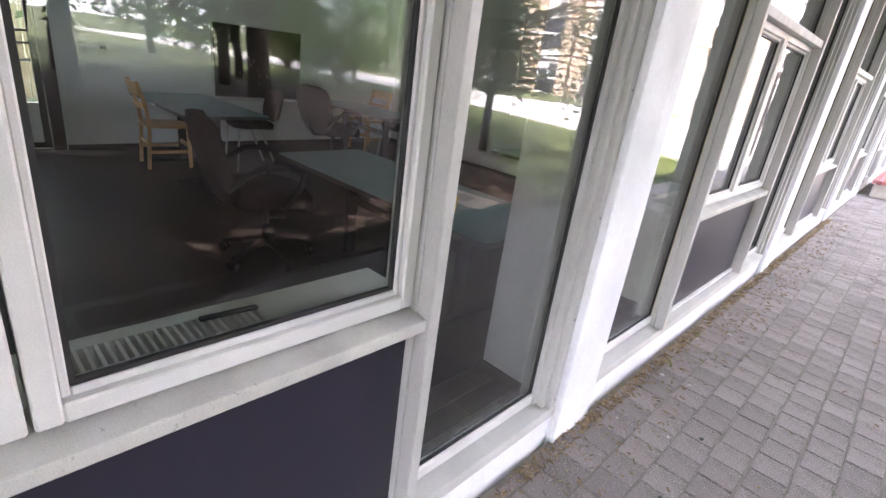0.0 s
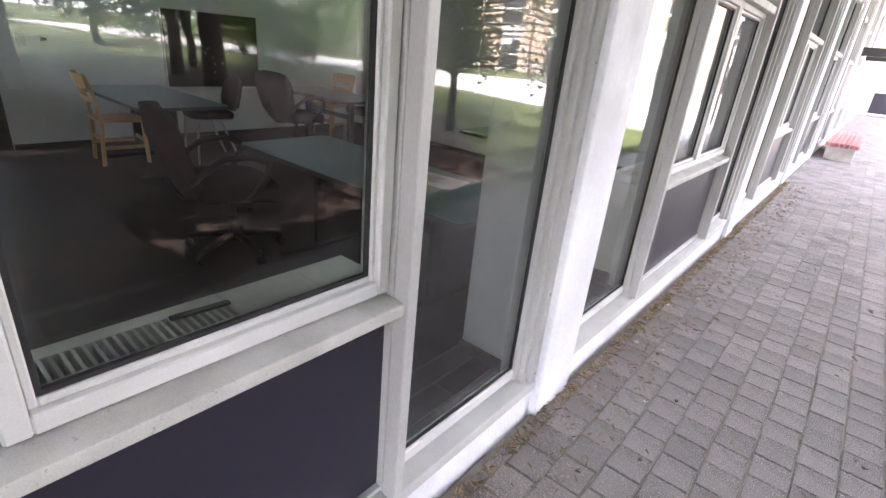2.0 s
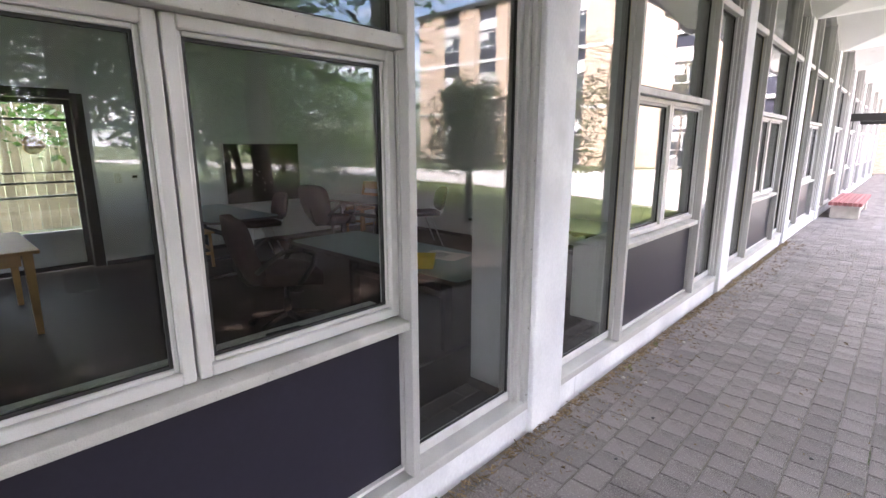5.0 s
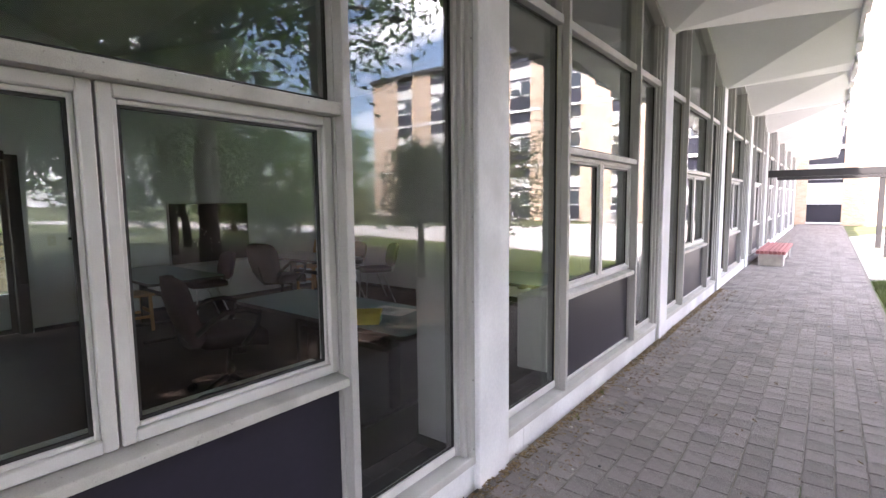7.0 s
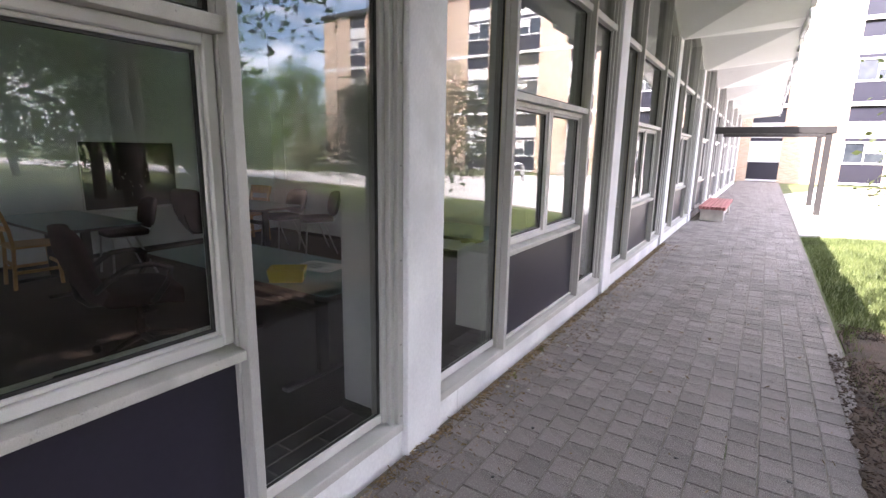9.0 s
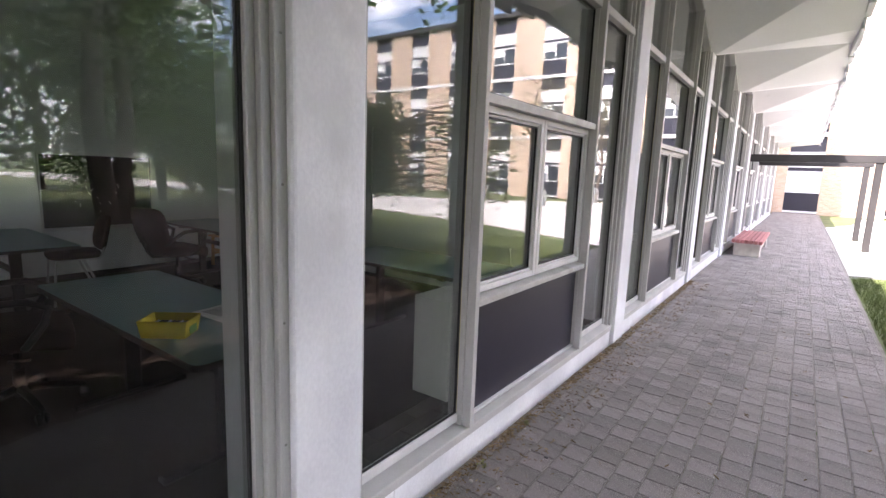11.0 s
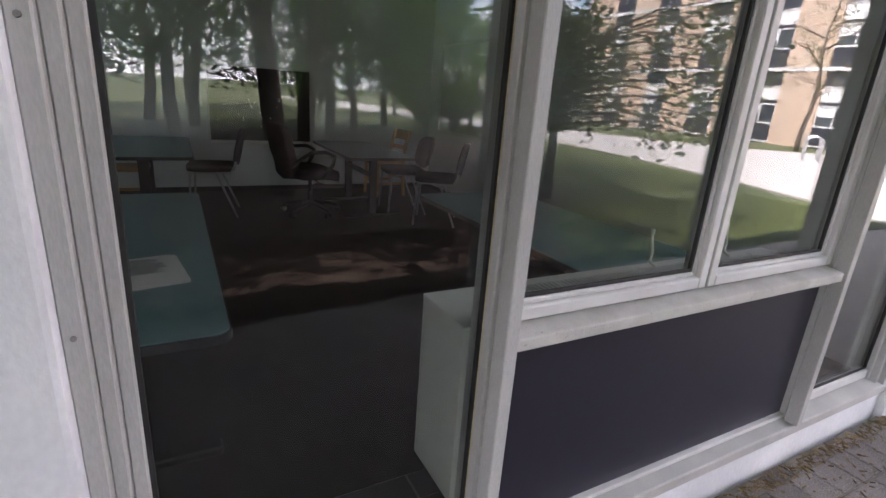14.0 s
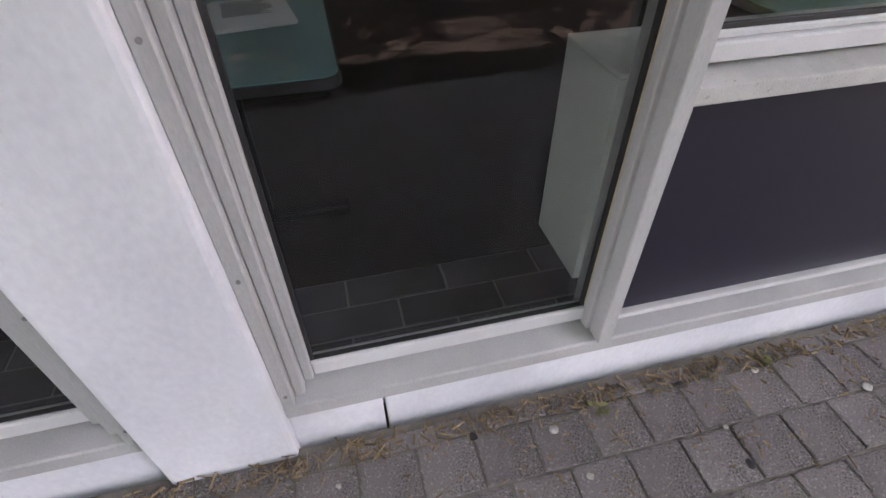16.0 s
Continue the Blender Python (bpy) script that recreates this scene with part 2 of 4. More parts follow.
def tube(bm, points, r, n=8, r2=None):
    """A round bar along points, capped; r to r2 tapers."""
    pts = [Vector(p) for p in points]
    rings = []
    side = None
    for i, p in enumerate(pts):
        d = (pts[min(i + 1, len(pts) - 1)] - pts[max(i - 1, 0)]).normalized()
        if side is None:
            side = d.orthogonal().normalized()
        side = (side - d * side.dot(d)).normalized()
        other = d.cross(side)
        rad = r if r2 is None else r + (r2 - r) * i / (len(pts) - 1)
        rings.append([bm.verts.new(p + side * math.cos(a) * rad + other * math.sin(a) * rad) for a in (2 * math.pi * j / n for j in range(n))])
    for a, b in zip(rings, rings[1:]):
        for j in range(n):
            bm.faces.new((a[j], a[(j + 1) % n], b[(j + 1) % n], b[j]))
    bm.faces.new(rings[0][::-1])
    bm.faces.new(rings[-1])


def link(name, bm, material, smooth=False):
    me = bpy.data.meshes.new(name)
    bmesh.ops.recalc_face_normals(bm, faces=bm.faces[:]) if len(bm.faces) < 20000 else None
    bm.to_mesh(me)
    bm.free()
    me.materials.append(material)
    if smooth:
        me.polygons.foreach_set("use_smooth", [True] * len(me.polygons))
    return new(name, me)


def part(name, bm, material, parent=None, label="", smooth=False):
    ob = link(name, bm, material, smooth)
    if parent is not None:
        ob.parent = parent
    if label:
        ob["label"] = label
    return ob


def slab(name, material, parent, x0, x1, y0, y1, z0, z1, bevel=0.004, label="", seg=1):
    bm = bmesh.new()
    box(bm, x0, x1, y0, y1, z0, z1)
    if bevel:
        soft(bm, bevel, seg)
    return part(name, bm, material, parent, label)


def empty(name, x=0, y=0, z=0, rz=0):
    ob = new(name)
    ob.matrix_basis = pose(x, y, z, 0, 0, rz)
    return ob


def shared(name, mesh, parent, m):
    """A piece that shares its mesh with its like."""
    ob = new(name, mesh)
    ob.parent = parent
    ob.matrix_basis = m
    return ob


# ---- the building ----
BAY, PIL, FIRST = 3.53, 0.305, 1.695          # bay, pillar width, first pillar's near edge
FLOOR, VALLEY, PEAK, EAVE = 0.12, 3.30, 3.98, 1.58
KS = range(-3, 9)                              # pillars
HALF = (BAY - PIL) / 2
OFF = 0.0125                                   # the casements stand this much off the middle of the bay
Y0, Y1 = FIRST - 3 * BAY, FIRST + 8 * BAY + PIL


# ground, one sheet to the horizon
bm = bmesh.new()
box(bm, -900, 900, -900, 900, -0.5, -0.045)
ground = tagged(part("ground", bm, EARTH), "short green grass over dark earth", "ground", kind="structure")

# concrete plaza beyond the lawn
bm = bmesh.new()
edge = [(2.06, 11.7), (3.6, 12.6), (6.0, 13.4), (10.5, 14.6), (16, 15.6), (24, 15.2), (60, 11.0), (60, 17.5), (24, 21.0), (16.5, 23.5), (12.5, 26.5), (9.8, 31.0), (6.2, 31.6), (3.7, 31.6), (2.9, 26.0), (2.06, 24)]
low = [bm.verts.new((x, y, -0.2)) for x, y in edge]
top = [bm.verts.new((x, y, -0.004)) for x, y in edge]
bm.faces.new(top)
for i in range(len(edge)):
    j = (i + 1) % len(edge)
    bm.faces.new((low[i], low[j], top[j], top[i]))
tagged(part("pavement_plaza", bm, CONCRETE), "pale sunlit concrete path across the courtyard", "path", kind="structure")

# mulch bed under the trees
bm = bmesh.new()
ring = [(2.08, 5.45), (2.08, -12.0)] + [(15.5 + 0.8 * math.sin(i), -12.0 + 2.2 * i) for i in range(12)] + [(15.6 - 0.93 * i, 5.45 + (13.5 - 0.93 * i) * 0.70 + 0.35 * math.sin(i * 1.3)) for i in range(14)]
low = [bm.verts.new((x, y, -0.2)) for x, y in ring]
top = [bm.verts.new((x, y, -0.03)) for x, y in ring]
bm.faces.new(top)
for i in range(len(ring)):
    j = (i + 1) % len(ring)
    bm.faces.new((low[i], low[j], top[j], top[i]))
mulch = tagged(part("ground_mulch", bm, MULCHM), "brown bark mulch bed under trees", "mulch", kind="structure")

# pillars
for k in KS:
    bm = bmesh.new()
    box(bm, -0.44, 0, FIRST + BAY * k, FIRST + BAY * k + PIL, -0.1, VALLEY + 0.02)
    soft(bm, 0.012, 2)
    tagged(part("pillar_%d" % (k + 4), bm, WHITE), "white painted concrete pillar between the windows", "pillar", kind="structure")

# low white kerb under the glazing
bm = bmesh.new()
for k in KS[:-1]:
    a, b = FIRST + BAY * k + PIL, FIRST + BAY * (k + 1)
    if k == 0:
        box(bm, -0.12, -0.034, a, a + 0.232, -0.1, 0.128)
        box(bm, -0.12, -0.038, a + 0.239, b, -0.1, 0.132)
    else:
        box(bm, -0.12, -0.036, a, b, -0.1, 0.13)
soft(bm, 0.006, 2)
tagged(part("trim_kerb", bm, WHITE), "white painted concrete kerb with a crack, under the windows", "kerb", kind="structure")


def gable(y):
    """The height of the roof's underside at y metres from the middle of a bay."""
    return PEAK - (PEAK - VALLEY) * abs(y) / (BAY / 2)


def pane(name, parent, outline, x=-0.112):
    """A sheet of glass 6 mm thick with the outline (y, z)."""
    bm = bmesh.new()
    a = [bm.verts.new((x, y, z)) for y, z in outline]
    b = [bm.verts.new((x + 0.006, y, z)) for y, z in outline]
    bm.faces.new(a)
    bm.faces.new(b[::-1])
    for i in range(len(a)):
        j = (i + 1) % len(a)
        bm.faces.new((a[i], a[j], b[j], b[i]))
    return part(name, bm, GLASS, parent)


def ring_of(bm, x0, x1, y0, y1, z0, z1, w):
    box(bm, x0, x1, y0, y0 + w, z0, z1)
    box(bm, x0, x1, y1 - w, y1, z0, z1)
    box(bm, x0, x1, y0 + w, y1 - w, z0, z0 + w)
    box(bm, x0, x1, y0 + w, y1 - w, z1 - w, z1)


def slope_bar(bm, y0, z0, y1, z1, x0, x1, w):
    a = [(y0, z0 - w), (y1, z1 - w), (y1, z1), (y0, z0)]
    f = [bm.verts.new((x0, y, z)) for y, z in a]
    g = [bm.verts.new((x1, y, z)) for y, z in a]
    bm.faces.new(f)
    bm.faces.new(g[::-1])
    for i in range(4):
        j = (i + 1) % 4
        bm.faces.new((f[i], f[j], g[j], g[i]))


def window_bay(name):
    """One bay of glazing between two pillars; its origin is the middle of the bay on the pavement."""
    w = empty(name)
    M0, M1 = 0.758, 0.812                      # mullion, inner and outer side
    for s in (-1, 1):
        H = HALF + OFF * s                     # to the pillar on this side
        bm = bmesh.new()                        # deep mullion with a narrow nose
        box(bm, -0.15, -0.062, *sorted((s * M0, s * M1)), 0.19, gable(M1) - 0.02)
        box(bm, -0.0625, -0.012, *sorted((s * (M0 + 0.004), s * (M1 - 0.012))), 0.185, gable(M1) - 0.02)
        soft(bm, 0.003, 1)
        mull = part("mullion", bm, ALU, w)
        slab("sealant", SEAL, mull, -0.094, -0.090, *sorted((s * (M1 - 0.0005), s * (M1 + 0.0016))), 0.26, 2.70, 0)
        J = 0.106 if s > 0 else 0.080
        bm = bmesh.new()                        # stepped jamb against the pillar
        box(bm, -0.15, -0.030, *sorted((s * (H - J * 0.38), s * H)), 0.13, gable(H) - 0.03)
        box(bm, -0.15, -0.052, *sorted((s * (H - J * 0.69), s * (H - J * 0.385))), 0.13, gable(H) - 0.03)
        box(bm, -0.15, -0.076, *sorted((s * (H - J), s * (H - J * 0.695))), 0.2, gable(H) - 0.04)
        soft(bm, 0.003, 1)
        jamb = part("jamb", bm, ALU, w)
        for z in (0.22, 0.60, 1.02, 1.46, 1.9, 2.34):
            bm = bmesh.new()
            tube(bm, [(-0.0305, s * (H - J * 0.19), z), (-0.0275, s * (H - J * 0.19), z)], 0.0045, 8)
            part("screw", bm, SCREW, jamb)
        lo, hi = M1 + 0.012, H - J
        y0, y1 = sorted((s * (lo - 0.014), s * (hi + 0.002)))
        pane("pane", w, [(y0, 0.252), (y1, 0.252), (y1, 2.70), (y0, 2.70)])
        bm = bmesh.new()
        ring_of(bm, -0.106, -0.094, *sorted((s * (lo - 0.013), s * (hi + 0.001))), 0.246, 2.704, 0.010)
        part("gasket", bm, RUBBER, w)
        t0, t1 = sorted((s * M1, s * (H - 0.0)))
        slab("transom", ALU, w, -0.15, -0.045, t0, t1, 2.705, 2.765, 0.004)
        y = [s * (lo - 0.014), s * (hi + 0.002)]
        pane("pane", w, [(y[0], 2.765), (y[1], 2.765), (y[1], gable(hi) - 0.03), (y[0], gable(lo) - 0.03)])
        bm = bmesh.new()                        # bead at the foot of the tall side pane
        box(bm, -0.120, -0.084, *sorted((s * M1, s * (H - J))), 0.205, 0.252)
        soft(bm, 0.004, 1)
        part("glazing_bead", bm, SASH, w)
        bm = bmesh.new()
        slope_bar(bm, 0, PEAK - 0.005, s * H, gable(H) - 0.005, -0.15, -0.03, 0.055)
        part("gable_rail", bm, ALU, w)
        # casement sash
        a, b = sorted((s * 0.004, s * 0.754))
        bm = bmesh.new()
        ring_of(bm, -0.135, -0.072, a, b, 0.886, 1.858, 0.036)
        soft(bm, 0.004, 1)
        sash = part("sash", bm, SASH, w)
        bm = bmesh.new()
        ring_of(bm, -0.128, -0.088, a + 0.0362, b - 0.0362, 0.9222, 1.8218, 0.014)
        soft(bm, 0.003, 1)
        part("sash_bead", bm, SASH, sash)
        bm = bmesh.new()
        ring_of(bm, -0.106, -0.095, a + 0.0504, b - 0.0504, 0.9364, 1.8076, 0.009)
        part("gasket", bm, RUBBER, sash)
        pane("pane", sash, [(a + 0.04, 0.928), (b - 0.04, 0.928), (b - 0.04, 1.816), (a + 0.04, 1.816)], -0.114)
    bm = bmesh.new()                            # foot rail, its top sloping outwards
    v = box(bm, -0.122, -0.026, -HALF + OFF, HALF + OFF, 0.131, 0.200)
    v[5].co.z = v[7].co.z = 0.178
    soft(bm, 0.004, 1)
    part("foot_rail", bm, ALU, w)
    slab("bead", SASH, w, -0.10, -0.064, -M0, M0, 0.200, 0.216, 0.003)
    slab("panel", PANEL, w, -0.12, -0.086, -M0, M0, 0.216, 0.832, 0, "dark aubergine spandrel panel")
    bm = bmesh.new()                            # weathered sill with a sloping top
    v = box(bm, -0.15, -0.024, -M0 + 0.0, M0 + 0.016, 0.832, 0.886)
    v[5].co.z = v[7].co.z = 0.866
    soft(bm, 0.005, 2)
    part("window_sill", bm, SILLM, w)
    bm = bmesh.new()
    v = box(bm, -0.15, -0.026, -M0, M0 + 0.014, 1.860, 1.918)
    v[5].co.z = v[7].co.z = 1.906
    soft(bm, 0.005, 2)
    part("transom", bm, SILLM, w)
    slab("transom", ALU, w, -0.15, -0.045, -M0, M0, 2.705, 2.765, 0.004)
    pane("pane", w, [(-M0, 1.924), (M0, 1.924), (M0, 2.70), (-M0, 2.70)])
    bm = bmesh.new()
    ring_of(bm, -0.106, -0.094, -M0 + 0.001, M0 - 0.001, 1.919, 2.704, 0.010)
    part("gasket", bm, RUBBER, w)
    pane("pane", w, [(-M0, 2.765), (M0, 2.765), (M0, gable(M0) - 0.05), (0, PEAK - 0.05), (-M0, gable(M0) - 0.05)])
    return tagged(w, "grey metal window bay with casements over a dark panel", "window", "glazed bays", "structure")


CENTRE = FIRST - HALF
first = window_bay("window_1")
first.matrix_basis = pose(0, CENTRE - OFF, 0)
for i, k in enumerate([k for k in KS[1:] if k != 0]):
    bay = copy_thing(first, pose(0, CENTRE - OFF + BAY * k, 0))
    bay.name = "window_%d" % (i + 2)
    if k == 1:                                  # latch handles of the casements in this bay
        for h in (-0.17, 0.20):
            bm = bmesh.new()
            tube(bm, [(-0.14, h, 0.95), (-0.165, h, 0.96), (-0.17, h + 0.012, 0.985), (-0.17, h + 0.004, 1.01), (-0.168, h - 0.006, 1.035), (-0.172, h, 1.06)], 0.006, 6)
            part("latch_handle", bm, CREAM, bay, "white painted casement latch", True)

# folded roof: level outside edge, gables over the glazing
def folded(bm, lift, x_in, outer):
    """The roof's underside, raised by lift, from x_in to the glazing and out to the eave."""
    pts = {}

    def v(x, y, z):
        key = (round(x, 4), round(y, 4), round(z, 4))
        if key not in pts:
            pts[key] = bm.verts.new((x, y, z + lift))
        return pts[key]

    for k in KS[:-1]:
        a = FIRST + BAY * k + PIL / 2
        b, m = a + BAY, a + BAY / 2
        for y, sign in ((a, 1), (b, -1)):
            f = [v(x_in, y, VALLEY), v(0, y, VALLEY), v(0, m, PEAK), v(x_in, m, PEAK)]
            bm.faces.new(f if sign > 0 else f[::-1])
            if outer:
                t = [v(0, y, VALLEY), v(EAVE, m, 3.68), v(0, m, PEAK)]
                u = [v(0, y, VALLEY), v(EAVE, y, 3.45), v(EAVE, m, 3.68)]
                bm.faces.new(t if sign > 0 else t[::-1])
                bm.faces.new(u if sign > 0 else u[::-1])


bm = bmesh.new()
folded(bm, 0.0, -5.95, True)
geo = bmesh.ops.extrude_face_region(bm, geom=bm.faces[:])
bmesh.ops.translate(bm, verts=[g for g in geo["geom"] if isinstance(g, bmesh.types.BMVert)], vec=(0, 0, 0.13))
tagged(part("roof_canopy", bm, CANOPY), "white folded concrete canopy over the walkway", "canopy", kind="structure")
bm = bmesh.new()
for i in range(int((Y1 - Y0) / 0.62)):
    y = Y0 + 0.2 + i * 0.62
    u = ((y - FIRST - PIL / 2) / BAY) % 1
    z = 3.45 + 0.23 * (1 - abs(2 * u - 1))
    d = 0.02 * math.sin(i * 2.4)
    box(bm, EAVE - 0.005, EAVE + 0.05 + d, y, y + 0.60, z - 0.07 + d, z + 0.17)
soft(bm, 0.006, 1)
tagged(part("trim_fascia", bm, RAIL), "pale metal flashing along the canopy edge", "fascia", kind="structure")
bm = bmesh.new()
folded(bm, -0.012, -5.61, False)
for v in bm.verts:
    v.co.x = min(v.co.x, -0.16)
geo = bmesh.ops.extrude_face_region(bm, geom=bm.faces[:])
bmesh.ops.translate(bm, verts=[g for g in geo["geom"] if isinstance(g, bmesh.types.BMVert)], vec=(0, 0, 0.008))
tagged(part("ceiling", bm, CEILM), "white folded ceiling of the classroom", "ceiling", kind="structure")

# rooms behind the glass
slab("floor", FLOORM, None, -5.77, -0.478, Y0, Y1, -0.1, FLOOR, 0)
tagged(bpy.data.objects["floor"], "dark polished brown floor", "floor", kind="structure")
BACK = -5.60
DOOR = (-0.30, 0.95, 2.10)                      # opening in the back wall
bm = bmesh.new()
box(bm, BACK - 0.15, BACK, Y0, DOOR[0], -0.1, 4.05)
box(bm, BACK - 0.15, BACK, DOOR[1], Y1, -0.1, 4.05)
box(bm, BACK - 0.15, BACK, DOOR[0], DOOR[1], DOOR[2], 4.05)
tagged(part("wall_west", bm, WALLP), "pale blue painted wall with a glazed door", "wall", kind="structure")
for i, y in enumerate((-4.9, 5.345, 12.4, 19.4, 26.5)):
    slab("wall_partition_%d" % (i + 1), WALLP, None, BACK, -0.42, y, y + 0.12, FLOOR, 4.05, 0)
    tagged(bpy.data.objects["wall_partition_%d" % (i + 1)], "pale blue painted classroom wall", "wall", kind="structure")
for i, y in enumerate((Y0 - 0.2, Y1)):
    slab("wall_end_%d" % (i + 1), WHITE, None, -5.76, -0.0, y, y + 0.2, -0.1, 4.05, 0)
    tagged(bpy.data.objects["wall_end_%d" % (i + 1)], "white painted end wall", "wall", kind="structure")
bm = bmesh.new()
for a, b in ((-4.78, DOOR[0] - 0.07), (DOOR[1] + 0.07, 5.345)):
    box(bm, BACK, BACK + 0.012, a, b, FLOOR, FLOOR + 0.05)
box(bm, BACK + 0.013, -0.43, 5.332, 5.344, FLOOR, FLOOR + 0.05)
for k in (-1, 0, 1):
    box(bm, -0.448, -0.16, FIRST + BAY * k - 0.009, FIRST + BAY * k + PIL + 0.009, FLOOR + 0.004, FLOOR + 0.062)
tagged(part("baseboard", bm, EDGE), "black rubber skirting along the wall", "skirting", kind="structure")

# glazed door to the outside in the back wall
door = empty("door_1", BACK - 0.08, (DOOR[0] + DOOR[1]) / 2, FLOOR)
hw = (DOOR[1] - DOOR[0]) / 2
bm = bmesh.new()
box(bm, -0.07, 0.10, -hw - 0.06, -hw + 0.05, 0, DOOR[2] - FLOOR)
box(bm, -0.07, 0.10, hw - 0.05, hw + 0.06, 0, DOOR[2] - FLOOR)
box(bm, -0.07, 0.10, -hw + 0.05, hw - 0.05, DOOR[2] - FLOOR - 0.06, DOOR[2] - FLOOR + 0.04)
soft(bm, 0.004, 1)
part("door_frame", bm, STEEL, door)
bm = bmesh.new()
ring_of(bm, -0.02, 0.02, -hw + 0.052, hw - 0.052, 0.01, DOOR[2] - FLOOR - 0.065, 0.055)
for z in (1.00, 1.11, 1.68):
    box(bm, -0.018, 0.018, -hw + 0.107, hw - 0.107, z, z + 0.022)
soft(bm, 0.003, 1)
leafd = part("door_leaf", bm, STEEL, door)
bm = bmesh.new()
box(bm, -0.004, 0.003, -hw + 0.1, hw - 0.1, 0.46, DOOR[2] - FLOOR - 0.11)
part("pane", bm, GLASS, leafd)
slab("kick_panel", BOARD, leafd, -0.016, 0.016, -hw + 0.108, hw - 0.108, 0.066, 0.46, 0.003, "white infill panel below the glass")
bm = bmesh.new()
tube(bm, [(0.06, -hw + 0.12, 0.86), (0.06, hw - 0.12, 0.86)], 0.014)
part("push_bar", bm, GALV, leafd, "steel push bar", True)
bm = bmesh.new()
bmesh.ops.create_icosphere(bm, subdivisions=2, radius=0.10)
for v in bm.verts:
    v.co *= 1 + 0.12 * math.sin(v.co.y * 90) * math.cos(v.co.z * 70)
    v.co.x = 0.05 + v.co.x * 0.25
    v.co.y += 0.20
    v.co.z += 1.42
part("wreath", bm, OAK, leafd, "round wreath ornament hung on the glass", True)
tagged(door, "dark framed glazed door to the garden", "door", kind="structure")

# slate tiles along the glass
tiles = empty("trim_tiles", -0.36, 0, 0)
slab("tile_bed", GROUT, tiles, -0.1175, 0.24, Y0 + 0.3, 8.6, -0.05, FLOOR - 0.002, 0)
bm = bmesh.new()
box(bm, -0.0545, 0.0545, -0.149, 0.149, -0.01, 0.0)
soft(bm, 0.0025, 1)
tile = part("tile", bm, TILE, tiles)
tile.matrix_basis = pose(0.172, -1.632, FLOOR + 0.003)
for row in range(3):
    for i in range(0 if row else 1, 34):
        shared("tile", tile.data, tiles, pose(0.172 - row * 0.115, -1.632 + i * 0.305 + (0.148 if row == 1 else 0), FLOOR + 0.003))
tagged(tiles, "dark slate floor tiles laid along the window", "tiles", kind="structure")


# ---- the classroom ----
def table(name, x, y, rz, long, wide, label):
    """A work table with a teal top on two black pedestal legs with long feet."""
    t = empty(name, x, y, FLOOR, rz)
    h, inset = 0.66, 0.22 * long
    bm = bmesh.new()
    box(bm, -long / 2, long / 2, -wide / 2, wide / 2, h - 0.028, h - 0.003)
    vert = [e for e in bm.edges if abs(e.verts[0].co.z - e.verts[1].co.z) > 0.01]
    bmesh.ops.bevel(bm, geom=vert, offset=0.045, segments=5, affect="EDGES", profile=0.5)
    part("edging", bm, EDGE, t, "black table edging")
    bm = bmesh.new()
    box(bm, -long / 2 + 0.006, long / 2 - 0.006, -wide / 2 + 0.006, wide / 2 - 0.006, h - 0.0028, h)
    vert = [e for e in bm.edges if abs(e.verts[0].co.z - e.verts[1].co.z) > 0.001]
    bmesh.ops.bevel(bm, geom=vert, offset=0.042, segments=5, affect="EDGES", profile=0.5)
    part("tabletop", bm, TEAL, t)
    for s in (-1, 1):
        slab("foot", BLACKM, t, s * (long / 2 - inset) - 0.03, s * (long / 2 - inset) + 0.03, -wide / 2 + 0.03, wide / 2 - 0.03, 0.0, 0.035, 0.008)
        slab("leg", BLACKM, t, s * (long / 2 - inset) - 0.022, s * (long / 2 - inset) + 0.022, -0.04, 0.04, 0.036, h - 0.065, 0.006)
        slab("bracket", BLACKM, t, s * (long / 2 - inset) - 0.03, s * (long / 2 - inset) + 0.03, -wide / 2 + 0.08, wide / 2 - 0.08, h - 0.064, h - 0.029, 0.006)
    slab("stretcher", BLACKM, t, -long / 2 + inset + 0.024, long / 2 - inset - 0.024, -0.015, 0.015, 0.40, 0.45, 0.005)
    return tagged(t, label, "table", "teal work tables")


table("work_table", -1.36, 1.93, 0, 1.82, 0.67, "teal laminate table with black legs, papers on it")
table("work_table", -4.46, 1.91, 0, 1.55, 0.76, "teal laminate table with black legs, wooden chairs around it")
table("work_table", -4.45, 3.95, 0, 1.50, 0.70, "teal laminate table with black legs, near the whiteboard")
table("work_table", -1.27, 3.90, 0, 1.56, 0.74, "bare teal laminate table with black legs by the window")


def cushion(bm, w, d, h, round_=0.5, seg=10, bulge=0.25):
    """A padded block of w by d by h with rounded plan and bulging faces, centred."""
    rings = []
    for j in range(7):
        a = -math.pi / 2 + math.pi * j / 6
        z, k = math.sin(a) * h / 2, math.cos(a) ** 0.45 if j not in (0, 6) else 0.001
        row = []
        for i in range(seg * 4):
            b = 2 * math.pi * i / (seg * 4)
            c, s = math.cos(b), math.sin(b)
            p = 2 / (2 + 4 * (1 - round_))
            x = math.copysign(abs(c) ** p, c) * w / 2
            y = math.copysign(abs(s) ** p, s) * d / 2
            f = 1 - 0.10 * (1 - k)
            row.append(bm.verts.new((x * (f if k > 0.01 else 0.4), y * (f if k > 0.01 else 0.4), z)))
        rings.append(row)
    for a, b in zip(rings, rings[1:]):
        for i in range(len(a)):
            j = (i + 1) % len(a)
            bm.faces.new((a[i], a[j], b[j], b[i]))
    bm.faces.new(rings[0][::-1])
    bm.faces.new(rings[-1])


